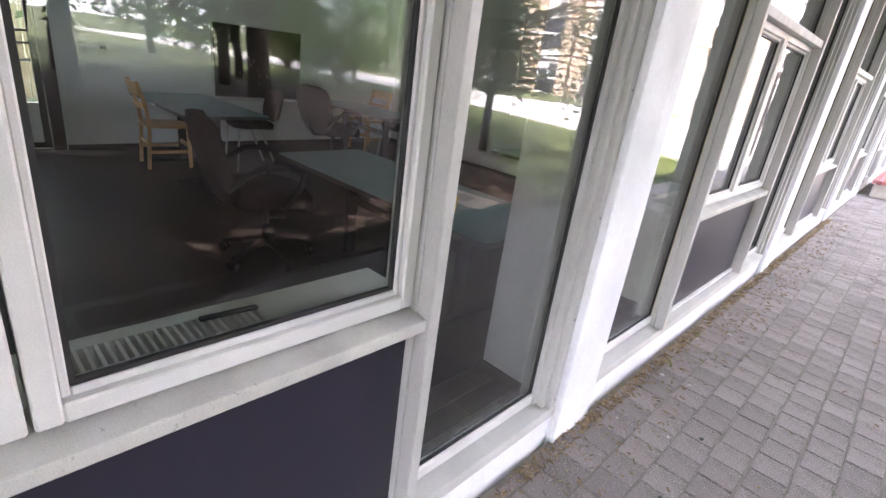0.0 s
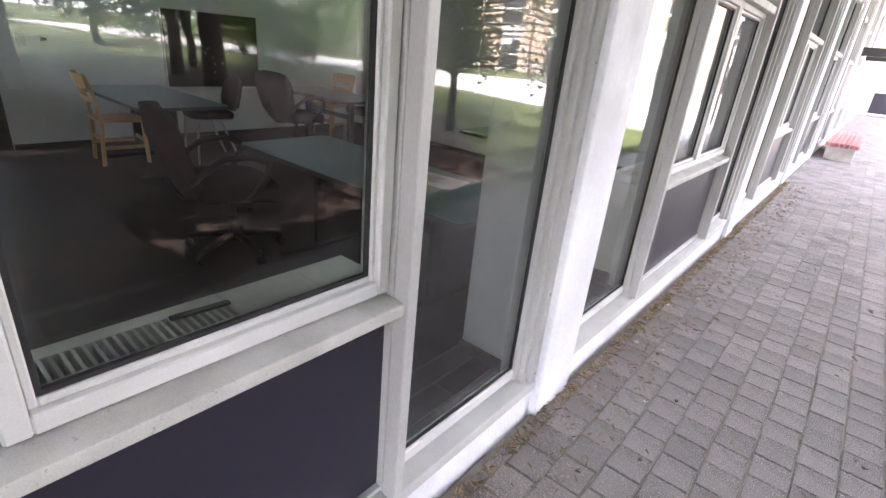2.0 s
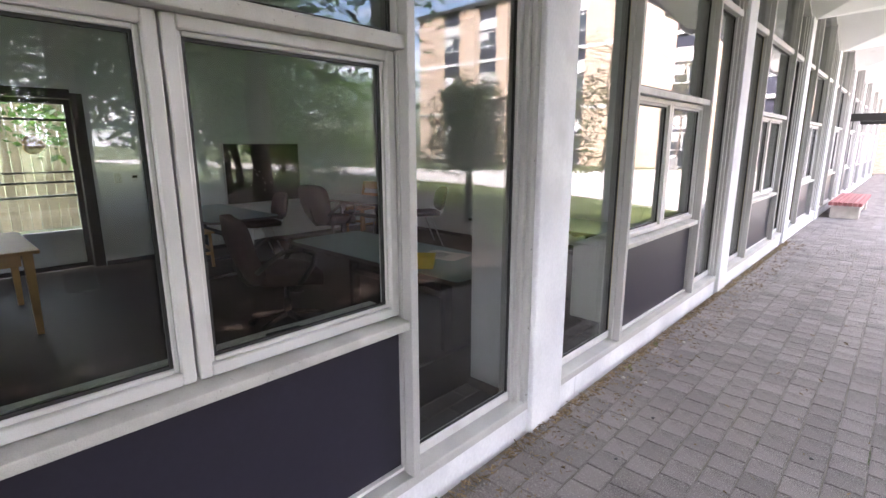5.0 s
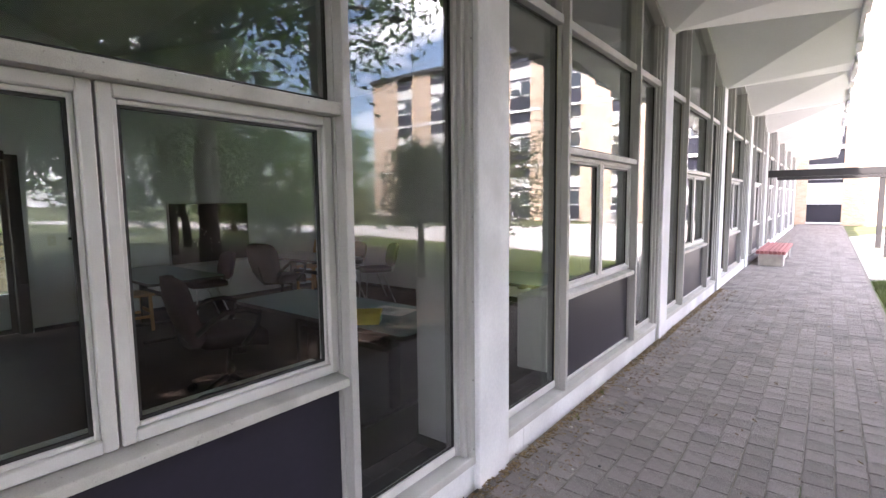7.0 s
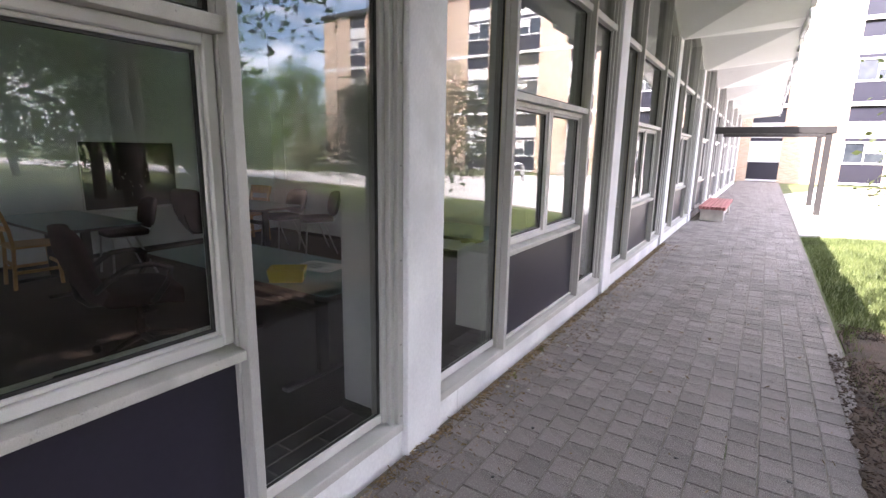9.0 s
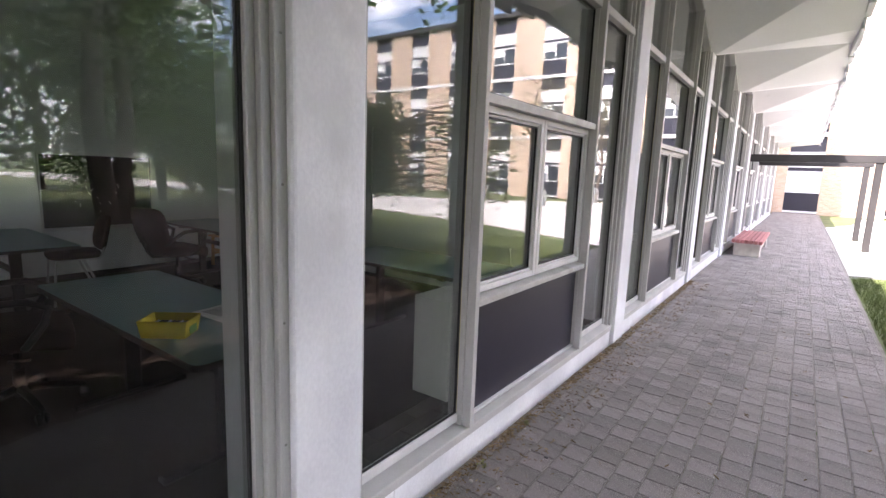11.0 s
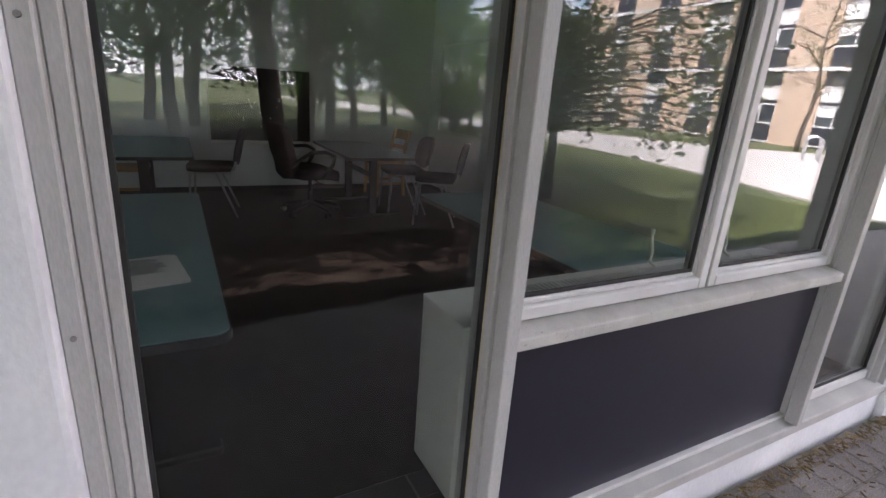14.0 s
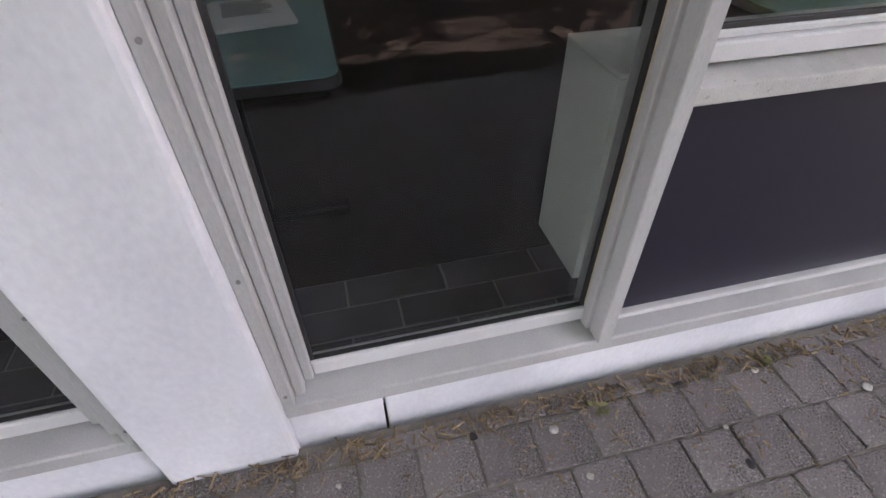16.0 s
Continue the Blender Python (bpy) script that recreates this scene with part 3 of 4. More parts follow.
def office_chair(x, y, rz, lean, label, fabric):
    """A swivel chair: star foot on castors, gas column, padded seat and tall curved back, loop arms. It faces +y."""
    c = empty("office_chair", x, y, FLOOR, rz)
    for i in range(5):
        a = 2 * math.pi * i / 5 + 0.3
        d = Vector((math.cos(a), math.sin(a), 0))
        bm = bmesh.new()
        tube(bm, [d * 0.03 + Vector((0, 0, 0.12)), d * 0.16 + Vector((0, 0, 0.105)), d * 0.29 + Vector((0, 0, 0.075))], 0.026, 8, 0.016)
        leg = part("leg", bm, BLACKM, c, "", True)
        bm = bmesh.new()
        n = Vector((-d.y, d.x, 0))
        for s in (-1, 1):
            tube(bm, [d * 0.29 + n * s * 0.008 + Vector((0, 0, 0.03)), d * 0.29 + n * s * 0.026 + Vector((0, 0, 0.03))], 0.029, 14)
        tube(bm, [d * 0.29 + Vector((0, 0, 0.03)), d * 0.29 + Vector((0, 0, 0.08))], 0.007, 6)
        part("castor", bm, BLACKM, leg, "", True)
    bm = bmesh.new()
    tube(bm, [(0, 0, 0.08), (0, 0, 0.24)], 0.03, 14)
    tube(bm, [(0, 0, 0.24), (0, 0, 0.37)], 0.018, 12)
    part("column", bm, BLACKM, c, "", True)
    bm = bmesh.new()
    box(bm, -0.11, 0.11, -0.12, 0.12, 0.365, 0.395)
    soft(bm, 0.01, 2)
    tube(bm, [(0.05, 0.02, 0.37), (0.19, 0.02, 0.355), (0.24, 0.02, 0.35)], 0.007, 6)
    tube(bm, [(0.22, -0.03, 0.35), (0.235, 0.06, 0.35)], 0.009, 6)
    part("tilt_plate", bm, BLACKM, c, "black tilt plate with lever")
    bm = bmesh.new()
    cushion(bm, 0.50, 0.48, 0.12, 0.35)
    for v in bm.verts:
        v.co.z += 0.45 - 0.05 * max(0, v.co.y / 0.24) ** 2
        v.co.y += 0.02
    part("seat", bm, fabric, c, "", True)
    bm = bmesh.new()                            # tall back, narrower at the top, curved
    cushion(bm, 0.47, 0.52, 0.10, 0.45)
    for v in bm.verts:
        u, w, z = v.co.x, v.co.y, v.co.z
        up = w + 0.26
        width = 0.80 + 0.32 * math.sin(math.pi * min(1, up / 0.52) * 0.72)
        v.co.x = u * width
        v.co.z = 0.40 + up
        v.co.y = -0.23 - up * lean + z + 0.12 * (u / 0.24) ** 2 * 0.5 - 0.035 * math.sin(up / 0.52 * math.pi)
    part("backrest", bm, fabric, c, "", True)
    bm = bmesh.new()
    tube(bm, [(0, -0.10, 0.38), (0, -0.27, 0.39), (0, -0.325, 0.45), (0, -0.35, 0.62)], 0.018, 8)
    part("back_bar", bm, BLACKM, c, "", True)
    for s in (-1, 1):
        bm = bmesh.new()
        tube(bm, [(s * 0.20, 0.03, 0.40), (s * 0.28, 0.05, 0.43), (s * 0.30, 0.13, 0.55), (s * 0.295, 0.15, 0.63), (s * 0.29, 0.06, 0.67), (s * 0.28, -0.08, 0.665), (s * 0.265, -0.18, 0.60), (s * 0.235, -0.26, 0.52)], 0.019, 8)
        part("armrest", bm, BLACKM, c, "", True)
    return tagged(c, label, "chair", "office chairs")


office_chair(-2.13, 1.46, -14, 0.30, "dark maroon fabric swivel chair with black loop arms", MAROON)
office_chair(-4.28, 3.36, 6, 0.24, "maroon swivel chair pulled up to a teal table", MAROON)


def wooden_chair(x, y, rz, label, wood):
    """A plain oak classroom chair: square legs, flat seat, two curved back slats. It faces +y."""
    c = empty("wooden_chair", x, y, FLOOR, rz)
    for sx in (-1, 1):
        bm = bmesh.new()
        tube(bm, [(sx * 0.17, 0.18, 0), (sx * 0.165, 0.17, 0.40)], 0.021, 4)
        part("leg", bm, wood, c)
        bm = bmesh.new()
        tube(bm, [(sx * 0.17, -0.20, 0), (sx * 0.17, -0.17, 0.42), (sx * 0.175, -0.19, 0.60), (sx * 0.18, -0.25, 0.82)], 0.021, 4)
        part("back_post", bm, wood, c)
        slab("stretcher", wood, c, sx * 0.17 - 0.011, sx * 0.17 + 0.011, -0.17, 0.165, 0.15, 0.18, 0.003)
    slab("stretcher", wood, c, -0.155, 0.155, -0.188, -0.168, 0.22, 0.255, 0.003)
    slab("stretcher", wood, c, -0.15, 0.15, 0.165, 0.185, 0.20, 0.235, 0.003)
    bm = bmesh.new()
    box(bm, -0.21, 0.21, -0.20, 0.22, 0.40, 0.425)
    soft(bm, 0.010, 2)
    part("seat", bm, wood, c)
    for z, h in ((0.58, 0.05), (0.70, 0.12)):
        bm = bmesh.new()
        for i in range(6):
            x0, x1 = -0.20 + i * 0.4 / 6, -0.20 + (i + 1) * 0.4 / 6
            y0, y1 = (-0.20 - (z - 0.58) * 0.27 - 0.035 * (1 - (q / 0.2) ** 2) for q in (x0, x1))
            v = box(bm, x0, x1, -0.01, 0.01, z, z + h)
            for c_ in v:
                c_.co.y += (y0 if c_.co.x < (x0 + x1) / 2 else y1) - (c_.co.z - z) * 0.2
        part("back_slat", bm, wood, c)
    return tagged(c, label, "chair", "oak chairs")


wooden_chair(-4.76, 1.70, -4, "honey oak chair at a teal table", OAK)
wooden_chair(-5.12, 4.50, 186, "honey oak chair beside the back wall", OAK)
wooden_chair(-2.86, -0.52, 92, "honey oak chair at the oak table", OAK)


def shell_chair(x, y, rz, label, fabric):
    """A stacking chair with a rounded padded back on a bent steel tube frame. It faces +y."""
    c = empty("stacking_chair", x, y, FLOOR, rz)
    for s in (-1, 1):
        bm = bmesh.new()
        tube(bm, [(s * 0.23, 0.20, 0), (s * 0.21, 0.17, 0.42), (s * 0.20, 0.05, 0.435), (s * 0.20, -0.18, 0.43), (s * 0.19, -0.22, 0.50), (s * 0.17, -0.27, 0.72)], 0.011, 8)
        part("side_tube", bm, GALV, c, "", True)
        bm = bmesh.new()
        tube(bm, [(s * 0.20, -0.05, 0.425), (s * 0.23, -0.22, 0)], 0.011, 8)
        part("rear_leg", bm, GALV, c, "", True)
    bm = bmesh.new()
    cushion(bm, 0.45, 0.43, 0.06, 0.35)
    for v in bm.verts:
        v.co.z += 0.465
    part("seat", bm, fabric, c, "", True)
    bm = bmesh.new()
    cushion(bm, 0.46, 0.34, 0.05, 0.75)
    for v in bm.verts:
        u, w, z = v.co
        v.co.z = 0.66 + w
        v.co.y = -0.235 - (w + 0.15) * 0.22 + z + 0.5 * u * u
    part("backrest", bm, fabric, c, "", True)
    return tagged(c, label, "chair", "stacking chairs")


shell_chair(-4.22, 4.36, 172, "black padded stacking chair at a teal table", BLACKF)
shell_chair(-3.70, 4.52, 150, "maroon padded stacking chair at the end of a table", MAROON)
shell_chair(-4.75, -0.35, -78, "black padded stacking chair behind the oak table", BLACKF)
shell_chair(-4.5, 2.46, 172, "maroon padded stacking chair with chrome legs", MAROON)

# oak table by the garden door
t = empty("oak_table", -3.90, -0.65, FLOOR, 0)
bm = bmesh.new()
box(bm, -0.58, 0.58, -0.80, 0.80, 0.63, 0.66)
soft(bm, 0.006, 2)
part("tabletop", bm, OAK, t)
for sx in (-1, 1):
    for sy in (-1, 1):
        bm = bmesh.new()
        tube(bm, [(sx * 0.51, sy * 0.73, 0), (sx * 0.51, sy * 0.73, 0.6295)], 0.028, 4, 0.044)
        part("leg", bm, OAK, t)
    slab("apron", OAK, t, sx * 0.51 - 0.012, sx * 0.51 + 0.012, -0.69, 0.69, 0.54, 0.6295, 0.003)
    slab("apron", OAK, t, -0.47, 0.47, sx * 0.73 - 0.012, sx * 0.73 + 0.012, 0.54, 0.6295, 0.003)
tagged(t, "square honey oak table with tapered legs", "table")

# chalkboard, whiteboard, wall plates
b = empty("chalkboard", BACK, 3.10, 1.135)
bm = bmesh.new()
ring_of(bm, 0.001, 0.030, -0.585, 0.585, -0.432, 0.432, 0.016)
part("frame", bm, BAND, b, "thin white metal frame")
slab("board", SLATE, b, 0.001, 0.018, -0.568, 0.568, -0.415, 0.415, 0)
slab("chalk_tray", BAND, b, 0.001, 0.075, -0.585, 0.585, -0.457, -0.434, 0.004)
for i in range(14):
    y, z = random.uniform(-0.25, 0.25), random.uniform(-0.30, 0.05)
    a = random.uniform(0.6, 2.4)
    n = random.uniform(0.015, 0.05)
    bm = bmesh.new()
    tube(bm, [(0.0185, y, z), (0.0185, y + n * math.cos(a), z + n * math.sin(a))], 0.0025, 4)
    part("chalk_mark", bm, CHALK, b, "smudged chalk stroke")
tagged(b, "black chalkboard in a thin metal frame on the wall", "chalkboard")

b = empty("whiteboard", -4.26, 5.345, 1.48)
slab("board", BOARD, b, -1.0, 1.0, -0.016, -0.001, -0.53, 0.53, 0)
bm = bmesh.new()
box(bm, -1.03, -1.001, -0.03, -0.001, -0.56, 0.56)
box(bm, 1.001, 1.03, -0.03, -0.001, -0.56, 0.56)
box(bm, -1.0, 1.0, -0.03, -0.001, -0.56, -0.531)
box(bm, -1.0, 1.0, -0.03, -0.001, 0.531, 0.56)
part("frame", bm, BAND, b, "white metal frame")
tagged(b, "large white board with a metal frame on the side wall", "whiteboard")

for y, dark in ((1.25, False), (1.43, True)):
    p = empty("thermostat" if dark else "light_switch", BACK, y, 1.145)
    slab("plate", BOARD if dark else CREAM, p, 0.001, 0.012, -0.038, 0.038, -0.058, 0.058, 0.003)
    if dark:
        slab("display", SLATE, p, 0.0121, 0.016, -0.026, 0.026, 0.0, 0.03, 0.001)
    else:
        slab("rocker", BOARD, p, 0.0121, 0.018, -0.014, 0.014, -0.03, 0.03, 0.002)
    tagged(p, "white wall thermostat with a dark display" if dark else "cream light switch plate on the blue wall", "thermostat" if dark else "switch")


def convector(y, label):
    """A wall heater under the casements: cream box, grille of slats in its top, closed lid at one end."""
    c = empty("convector", -0.15, y, 0)
    bm = bmesh.new()
    box(bm, -0.235, -0.222, -0.84, 0.84, 0.30, 0.838)
    box(bm, -0.012, 0.0, -0.84, 0.84, 0.30, 0.838)
    box(bm, -0.2215, -0.0125, -0.84, -0.828, 0.30, 0.838)
    box(bm, -0.2215, -0.0125, 0.828, 0.84, 0.30, 0.838)
    box(bm, -0.2215, -0.0125, -0.8275, 0.8275, 0.30, 0.312)
    part("casing", bm, CREAM, c)
    slab("top_panel", CREAM, c, -0.237, 0.001, 0.445, 0.842, 0.8385, 0.850, 0.003)
    slab("access_lid", CREAM, c, -0.20, -0.04, 0.665, 0.80, 0.8505, 0.854, 0.002)
    slab("top_panel", CREAM, c, -0.237, 0.001, -0.842, -0.62, 0.8385, 0.850, 0.003)
    bm = bmesh.new()
    box(bm, -0.237, -0.195, -0.6195, 0.4445, 0.8385, 0.850)
    box(bm, -0.030, 0.001, -0.6195, 0.4445, 0.8385, 0.850)
    part("grille_rim", bm, CREAM, c)
    for i in range(58):
        slab("slat", CREAM, c, -0.1945, -0.0305, -0.612 + i * 0.0182, -0.605 + i * 0.0182, 0.822, 0.849, 0)
    # Black sheet below the slats, putting the grille's inner shade into colour.
    slab("grille_shade_sheet", EDGE, c, -0.2215, -0.0125, -0.62, 0.445, 0.70, 0.71, 0)
    for s in (-0.6, 0.6):
        slab("bracket", CREAM, c, -0.10, -0.02, s - 0.02, s + 0.02, FLOOR + 0.005, 0.2995, 0.003)
    return tagged(c, label, "heater", "convectors under the windows")


for k in (-1, 0, 1, 2):
    convector(CENTRE + BAY * k, "cream enamel convector heater under the window")
bm = bmesh.new()
box(bm, -0.068, 0.068, -0.010, 0.010, 0, 0.008)
soft(bm, 0.003, 1)
r = part("pen_tray", bm, EDGE)
r.matrix_basis = pose(-0.325, CENTRE + 0.385, 0.8505, 0, 0, 86)
tagged(r, "thin black strip lying on the heater grille", "strip")

# papers and cards on the table
TOP = FLOOR + 0.66
sheets = empty("papers", -0.98, 2.04, TOP, 8)
for i in range(5):
    bm = bmesh.new()
    box(bm, -0.14, 0.14, -0.108, 0.108, 0, 0.0012, pose(random.uniform(-0.02, 0.02), random.uniform(-0.02, 0.02), i * 0.0013, 0, 0, random.uniform(-9, 9)))
    part("sheet", bm, PAPER, sheets)
bm = bmesh.new()
for i in range(16):
    w = random.uniform(0.05, 0.075)
    box(bm, -0.11 + i * 0.0095, -0.107 + i * 0.0095, -0.075, -0.075 + 2 * w, 0.0072, 0.0076)
part("print", bm, INK, sheets, "grey lines of print")
tagged(sheets, "loose stack of printed white papers on a table", "papers")

caddy = empty("card_tray", -0.88, 1.71, TOP, 40)
bm = bmesh.new()
box(bm, -0.09, 0.09, -0.065, 0.065, 0.001, 0.004)
for a in ((-0.09, -0.086, -0.065, 0.065), (0.086, 0.09, -0.065, 0.065), (-0.0855, 0.0855, -0.065, -0.061), (-0.0855, 0.0855, 0.061, 0.065)):
    v = box(bm, *a, 0.0045, 0.075)
    for q in v:
        if q.co.z > 0.05:
            q.co.x *= 1.12
            q.co.y *= 1.12
part("box", bm, YELLOW, caddy, "yellow card box")
bm = bmesh.new()
box(bm, -0.04, 0.05, 0.0735, 0.0755, 0.015, 0.05)
box(bm, 0.098, 0.100, -0.04, 0.03, 0.012, 0.045)
part("patch", bm, GREENC, caddy, "green printed patch")
for i in range(9):
    slab("marker", EDGE if i % 3 else PAPER, caddy, -0.075 + i * 0.017, -0.062 + i * 0.017, -0.05, 0.052, 0.035, 0.048, 0.004)
tagged(caddy, "open yellow and green card box of markers", "box")


# ---- the courtyard ----
def brick_wall(name):
    """Brickwork too far off to tell brick from brick: courses laid over x and z."""
    m, n, l, p = shader(name)
    co, sep, join = n.new("ShaderNodeTexCoord"), n.new("ShaderNodeSeparateXYZ"), n.new("ShaderNodeCombineXYZ")
    br, ns, hsv = n.new("ShaderNodeTexBrick"), n.new("ShaderNodeTexNoise"), n.new("ShaderNodeHueSaturation")
    l.new(co.outputs["Object"], sep.inputs[0])
    plus = n.new("ShaderNodeMath")
    l.new(sep.outputs["X"], plus.inputs[0])
    l.new(sep.outputs["Y"], plus.inputs[1])
    l.new(plus.outputs[0], join.inputs["X"])
    l.new(sep.outputs["Z"], join.inputs["Y"])
    l.new(join.outputs[0], br.inputs["Vector"])
    br.inputs["Scale"].default_value = 1.0
    br.inputs["Brick Width"].default_value, br.inputs["Row Height"].default_value, br.inputs["Mortar Size"].default_value = 0.20, 0.067, 0.008
    br.inputs["Color1"].default_value, br.inputs["Color2"].default_value = (0.50, 0.335, 0.225, 1), (0.62, 0.455, 0.33, 1)
    br.inputs["Mortar"].default_value = (0.56, 0.50, 0.43, 1)
    ns.inputs["Scale"].default_value = 0.6
    l.new(co.outputs["Object"], ns.inputs["Vector"])
    rng = n.new("ShaderNodeMapRange")
    rng.inputs["To Min"].default_value, rng.inputs["To Max"].default_value = 0.85, 1.15
    l.new(ns.outputs["Fac"], rng.inputs["Value"])
    l.new(rng.outputs["Result"], hsv.inputs["Value"])
    l.new(br.outputs["Color"], hsv.inputs["Color"])
    l.new(hsv.outputs["Color"], p.inputs["Base Color"])
    bp = n.new("ShaderNodeBump")
    bp.inputs["Strength"].default_value, bp.inputs["Distance"].default_value, bp.invert = 0.6, 0.01, True
    l.new(br.outputs["Fac"], bp.inputs["Height"])
    l.new(bp.outputs["Normal"], p.inputs["Normal"])
    p.inputs["Roughness"].default_value = 0.9
    return m


BRICKW = brick_wall("brick_courses")
FRONT, STOREY, STOREYS, LEFT, RIGHT = 34.3, 4.25, 3, -14.0, 34.2
COLUMNS = [(1.15, 1.55)] + [(5.6 + 4.08 * i, 1.80) for i in range(7)]     # middle and width of each stack of windows

house = empty("brick_building", 10, FRONT, 0)
edges = [LEFT] + [e for c, w in COLUMNS for e in (c - w / 2, c + w / 2)] + [RIGHT]
for a, b in zip(edges[::2], edges[1::2]):
    slab("wall", BRICKW, house, a - 10, b - 10, 0, 0.4, -0.3, 12.9, 0)
# Solid block instead of rooms; its dark colour stands in for unlit interiors.
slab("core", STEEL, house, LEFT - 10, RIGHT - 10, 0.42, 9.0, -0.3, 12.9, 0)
# Unseen block over the low roof, added to cast shade on the brick front.
slab("unseen_shade_block", BRICKW, house, LEFT - 10, -10.15, -10.4, -0.02, 4.2, 16.0, 0)
slab("roof", STEEL, house, LEFT - 10.2, RIGHT - 9.8, -0.22, 9.2, 12.9, 13.25, 0.03, "flat roof with a dark metal fascia")
for s in range(1, STOREYS):
    slab("floor_band", BAND, house, LEFT - 10, RIGHT - 10, -0.03, 0.02, s * STOREY - 0.10, s * STOREY + 0.10, 0)
win = None
for c, w in COLUMNS:
    for s in range(STOREYS):
        if win is not None:
            if made_w == w:
                o = copy_thing(win, pose(c - 10, 0, s * STOREY))
                o.parent = house
                continue
        made_w = w
        win = empty("window", c - 10, 0, s * STOREY)
        win.parent = house
        slab("lower_panel", PANEL, win, -w / 2, w / 2, 0.10, 0.16, 0.12, 1.12, 0, "dark spandrel panel")
        slab("upper_panel", PANEL, win, -w / 2, w / 2, 0.10, 0.16, 3.34, 4.02, 0, "dark spandrel panel")
        slab("white_panel", BLIND, win, -w / 2, w / 2, 0.11, 0.16, 2.50, 3.28, 0, "white infill panel")
        slab("dark_strip", PANEL, win, -w / 2, w / 2, 0.11, 0.16, 2.30, 2.499, 0, "narrow dark panel")
        for a in ((-w / 2, w / 2, 0.06, 0.20, 1.12, 1.20), (-w / 2, w / 2, 0.06, 0.20, 2.22, 2.299), (-w / 2, -w / 2 + 0.06, 0.06, 0.20, 1.20, 2.22),
                  (w / 2 - 0.06, w / 2, 0.06, 0.20, 1.20, 2.22), (-0.03, 0.03, 0.06, 0.20, 1.20, 2.22), (-w / 2, w / 2, 0.05, 0.2, 0.02, 0.12), (-w / 2, w / 2, 0.06, 0.2, 3.281, 3.339)):
            slab("frame_bar", BAND, win, *a, 0)
        for k in (-1, 1):
            y0, y1 = sorted((k * 0.03, k * (w / 2 - 0.06)))
            slab("pane", FARGLASS, win, y0, y1, 0.12, 0.14, 1.20, 2.22, 0)
            if w < 1.6 or k > 0:
                slab("blind", BLIND, win, y0 + 0.01, y1 - 0.01, 0.105, 0.119, 1.22 if w < 1.6 else 1.7, 2.21, 0)
for z in (13.5, 14.0):
    bm = bmesh.new()
    tube(bm, [(LEFT - 10, 0.6, z), (RIGHT - 10.3, 0.6, z)], 0.025, 6)
    part("roof_rail", bm, GALV, house)
for i in range(12):
    bm = bmesh.new()
    tube(bm, [(RIGHT - 10.3 - i * 4, 0.6, 13.2), (RIGHT - 10.3 - i * 4, 0.6, 14.05)], 0.025, 6)
    part("roof_post", bm, GALV, house)
tagged(house, "four-storey orange brick building with stacked dark-panelled windows", "building")

# pale board fence behind the garden door
fence = empty("fence", -10.5, 0.5, -0.045)
bm = bmesh.new()
box(bm, -0.012, 0.012, -0.068, 0.068, 0.02, 2.6)
soft(bm, 0.004, 1)
board = part("board", bm, PINE, fence)
board.matrix_basis = pose(0, -3.6, 0)
for i in range(1, 50):
    shared("board", board.data, fence, pose(random.uniform(-0.006, 0.006), -3.6 + i * 0.147, 0, 0, 0, random.uniform(-1.5, 1.5)))
for z in (0.5, 2.1):
    slab("rail", PINE, fence, -0.065, -0.02, -3.7, 3.7, z, z + 0.08, 0.004)
tagged(fence, "tall fence of pale sunlit timber boards", "fence")

# steel frame across the walkway
p = empty("pergola", 1.4, 16.1, 0)
for y in (0, 2.95):
    bm = bmesh.new()
    box(bm, -1.38, 1.34, y - 0.09, y + 0.09, 2.09, 2.28)
    soft(bm, 0.01, 1)
    part("beam", bm, STEEL, p)
    bm = bmesh.new()
    box(bm, 1.13, 1.27, y - 0.07, y + 0.07, -0.1, 2.0895)
    soft(bm, 0.01, 1)
    part("post", bm, STEEL, p)
tagged(p, "dark brown steel frame with two posts over the walkway", "pergola")

# bench
b = empty("bench", 0.42, 14.03, 0)
for y in (-1.05, 1.05):
    bm = bmesh.new()
    box(bm, -0.24, 0.24, y - 0.17, y + 0.17, 0, 0.27)
    soft(bm, 0.015, 2)
    part("support", bm, BLOCK, b, "rough concrete bench block")
slab("beam", BLOCK, b, -0.20, 0.20, -0.879, 0.879, 0.05, 0.2695, 0.01)
for i in range(7):
    bm = bmesh.new()
    box(bm, -0.28 + i * 0.081, -0.21 + i * 0.081, -1.32, 1.32, 0.2705, 0.345)
    soft(bm, 0.008, 1)
    part("slat", bm, REDWOOD, b)
tagged(b, "low bench of faded red slats on concrete blocks", "bench")


def rack(x, y, rz):
    """A bicycle hoop rack: bent steel tubes on two ground rails."""
    r = empty("bicycle_rack", x, y, 0, rz)
    for i in range(5):
        bm = bmesh.new()
        u = i * 0.62 - 1.24
        tube(bm, [(u, -0.24, -0.02), (u, -0.24, 0.72)] + [(u, -0.24 * math.cos(a), 0.72 + 0.17 * math.sin(a)) for a in (0.5, 1.0, 1.57, 2.1, 2.6)] + [(u, 0.24, 0.72), (u, 0.24, -0.02)], 0.026, 8)
        part("hoop", bm, GALV, r, "", True)
    for s in (-0.24, 0.24):
        slab("rail", GALV, r, -1.4, 1.4, s - 0.03, s + 0.03, -0.004, 0.02, 0)
    return tagged(r, "galvanised steel hoops for parking bicycles", "bicycle rack", "bicycle racks")


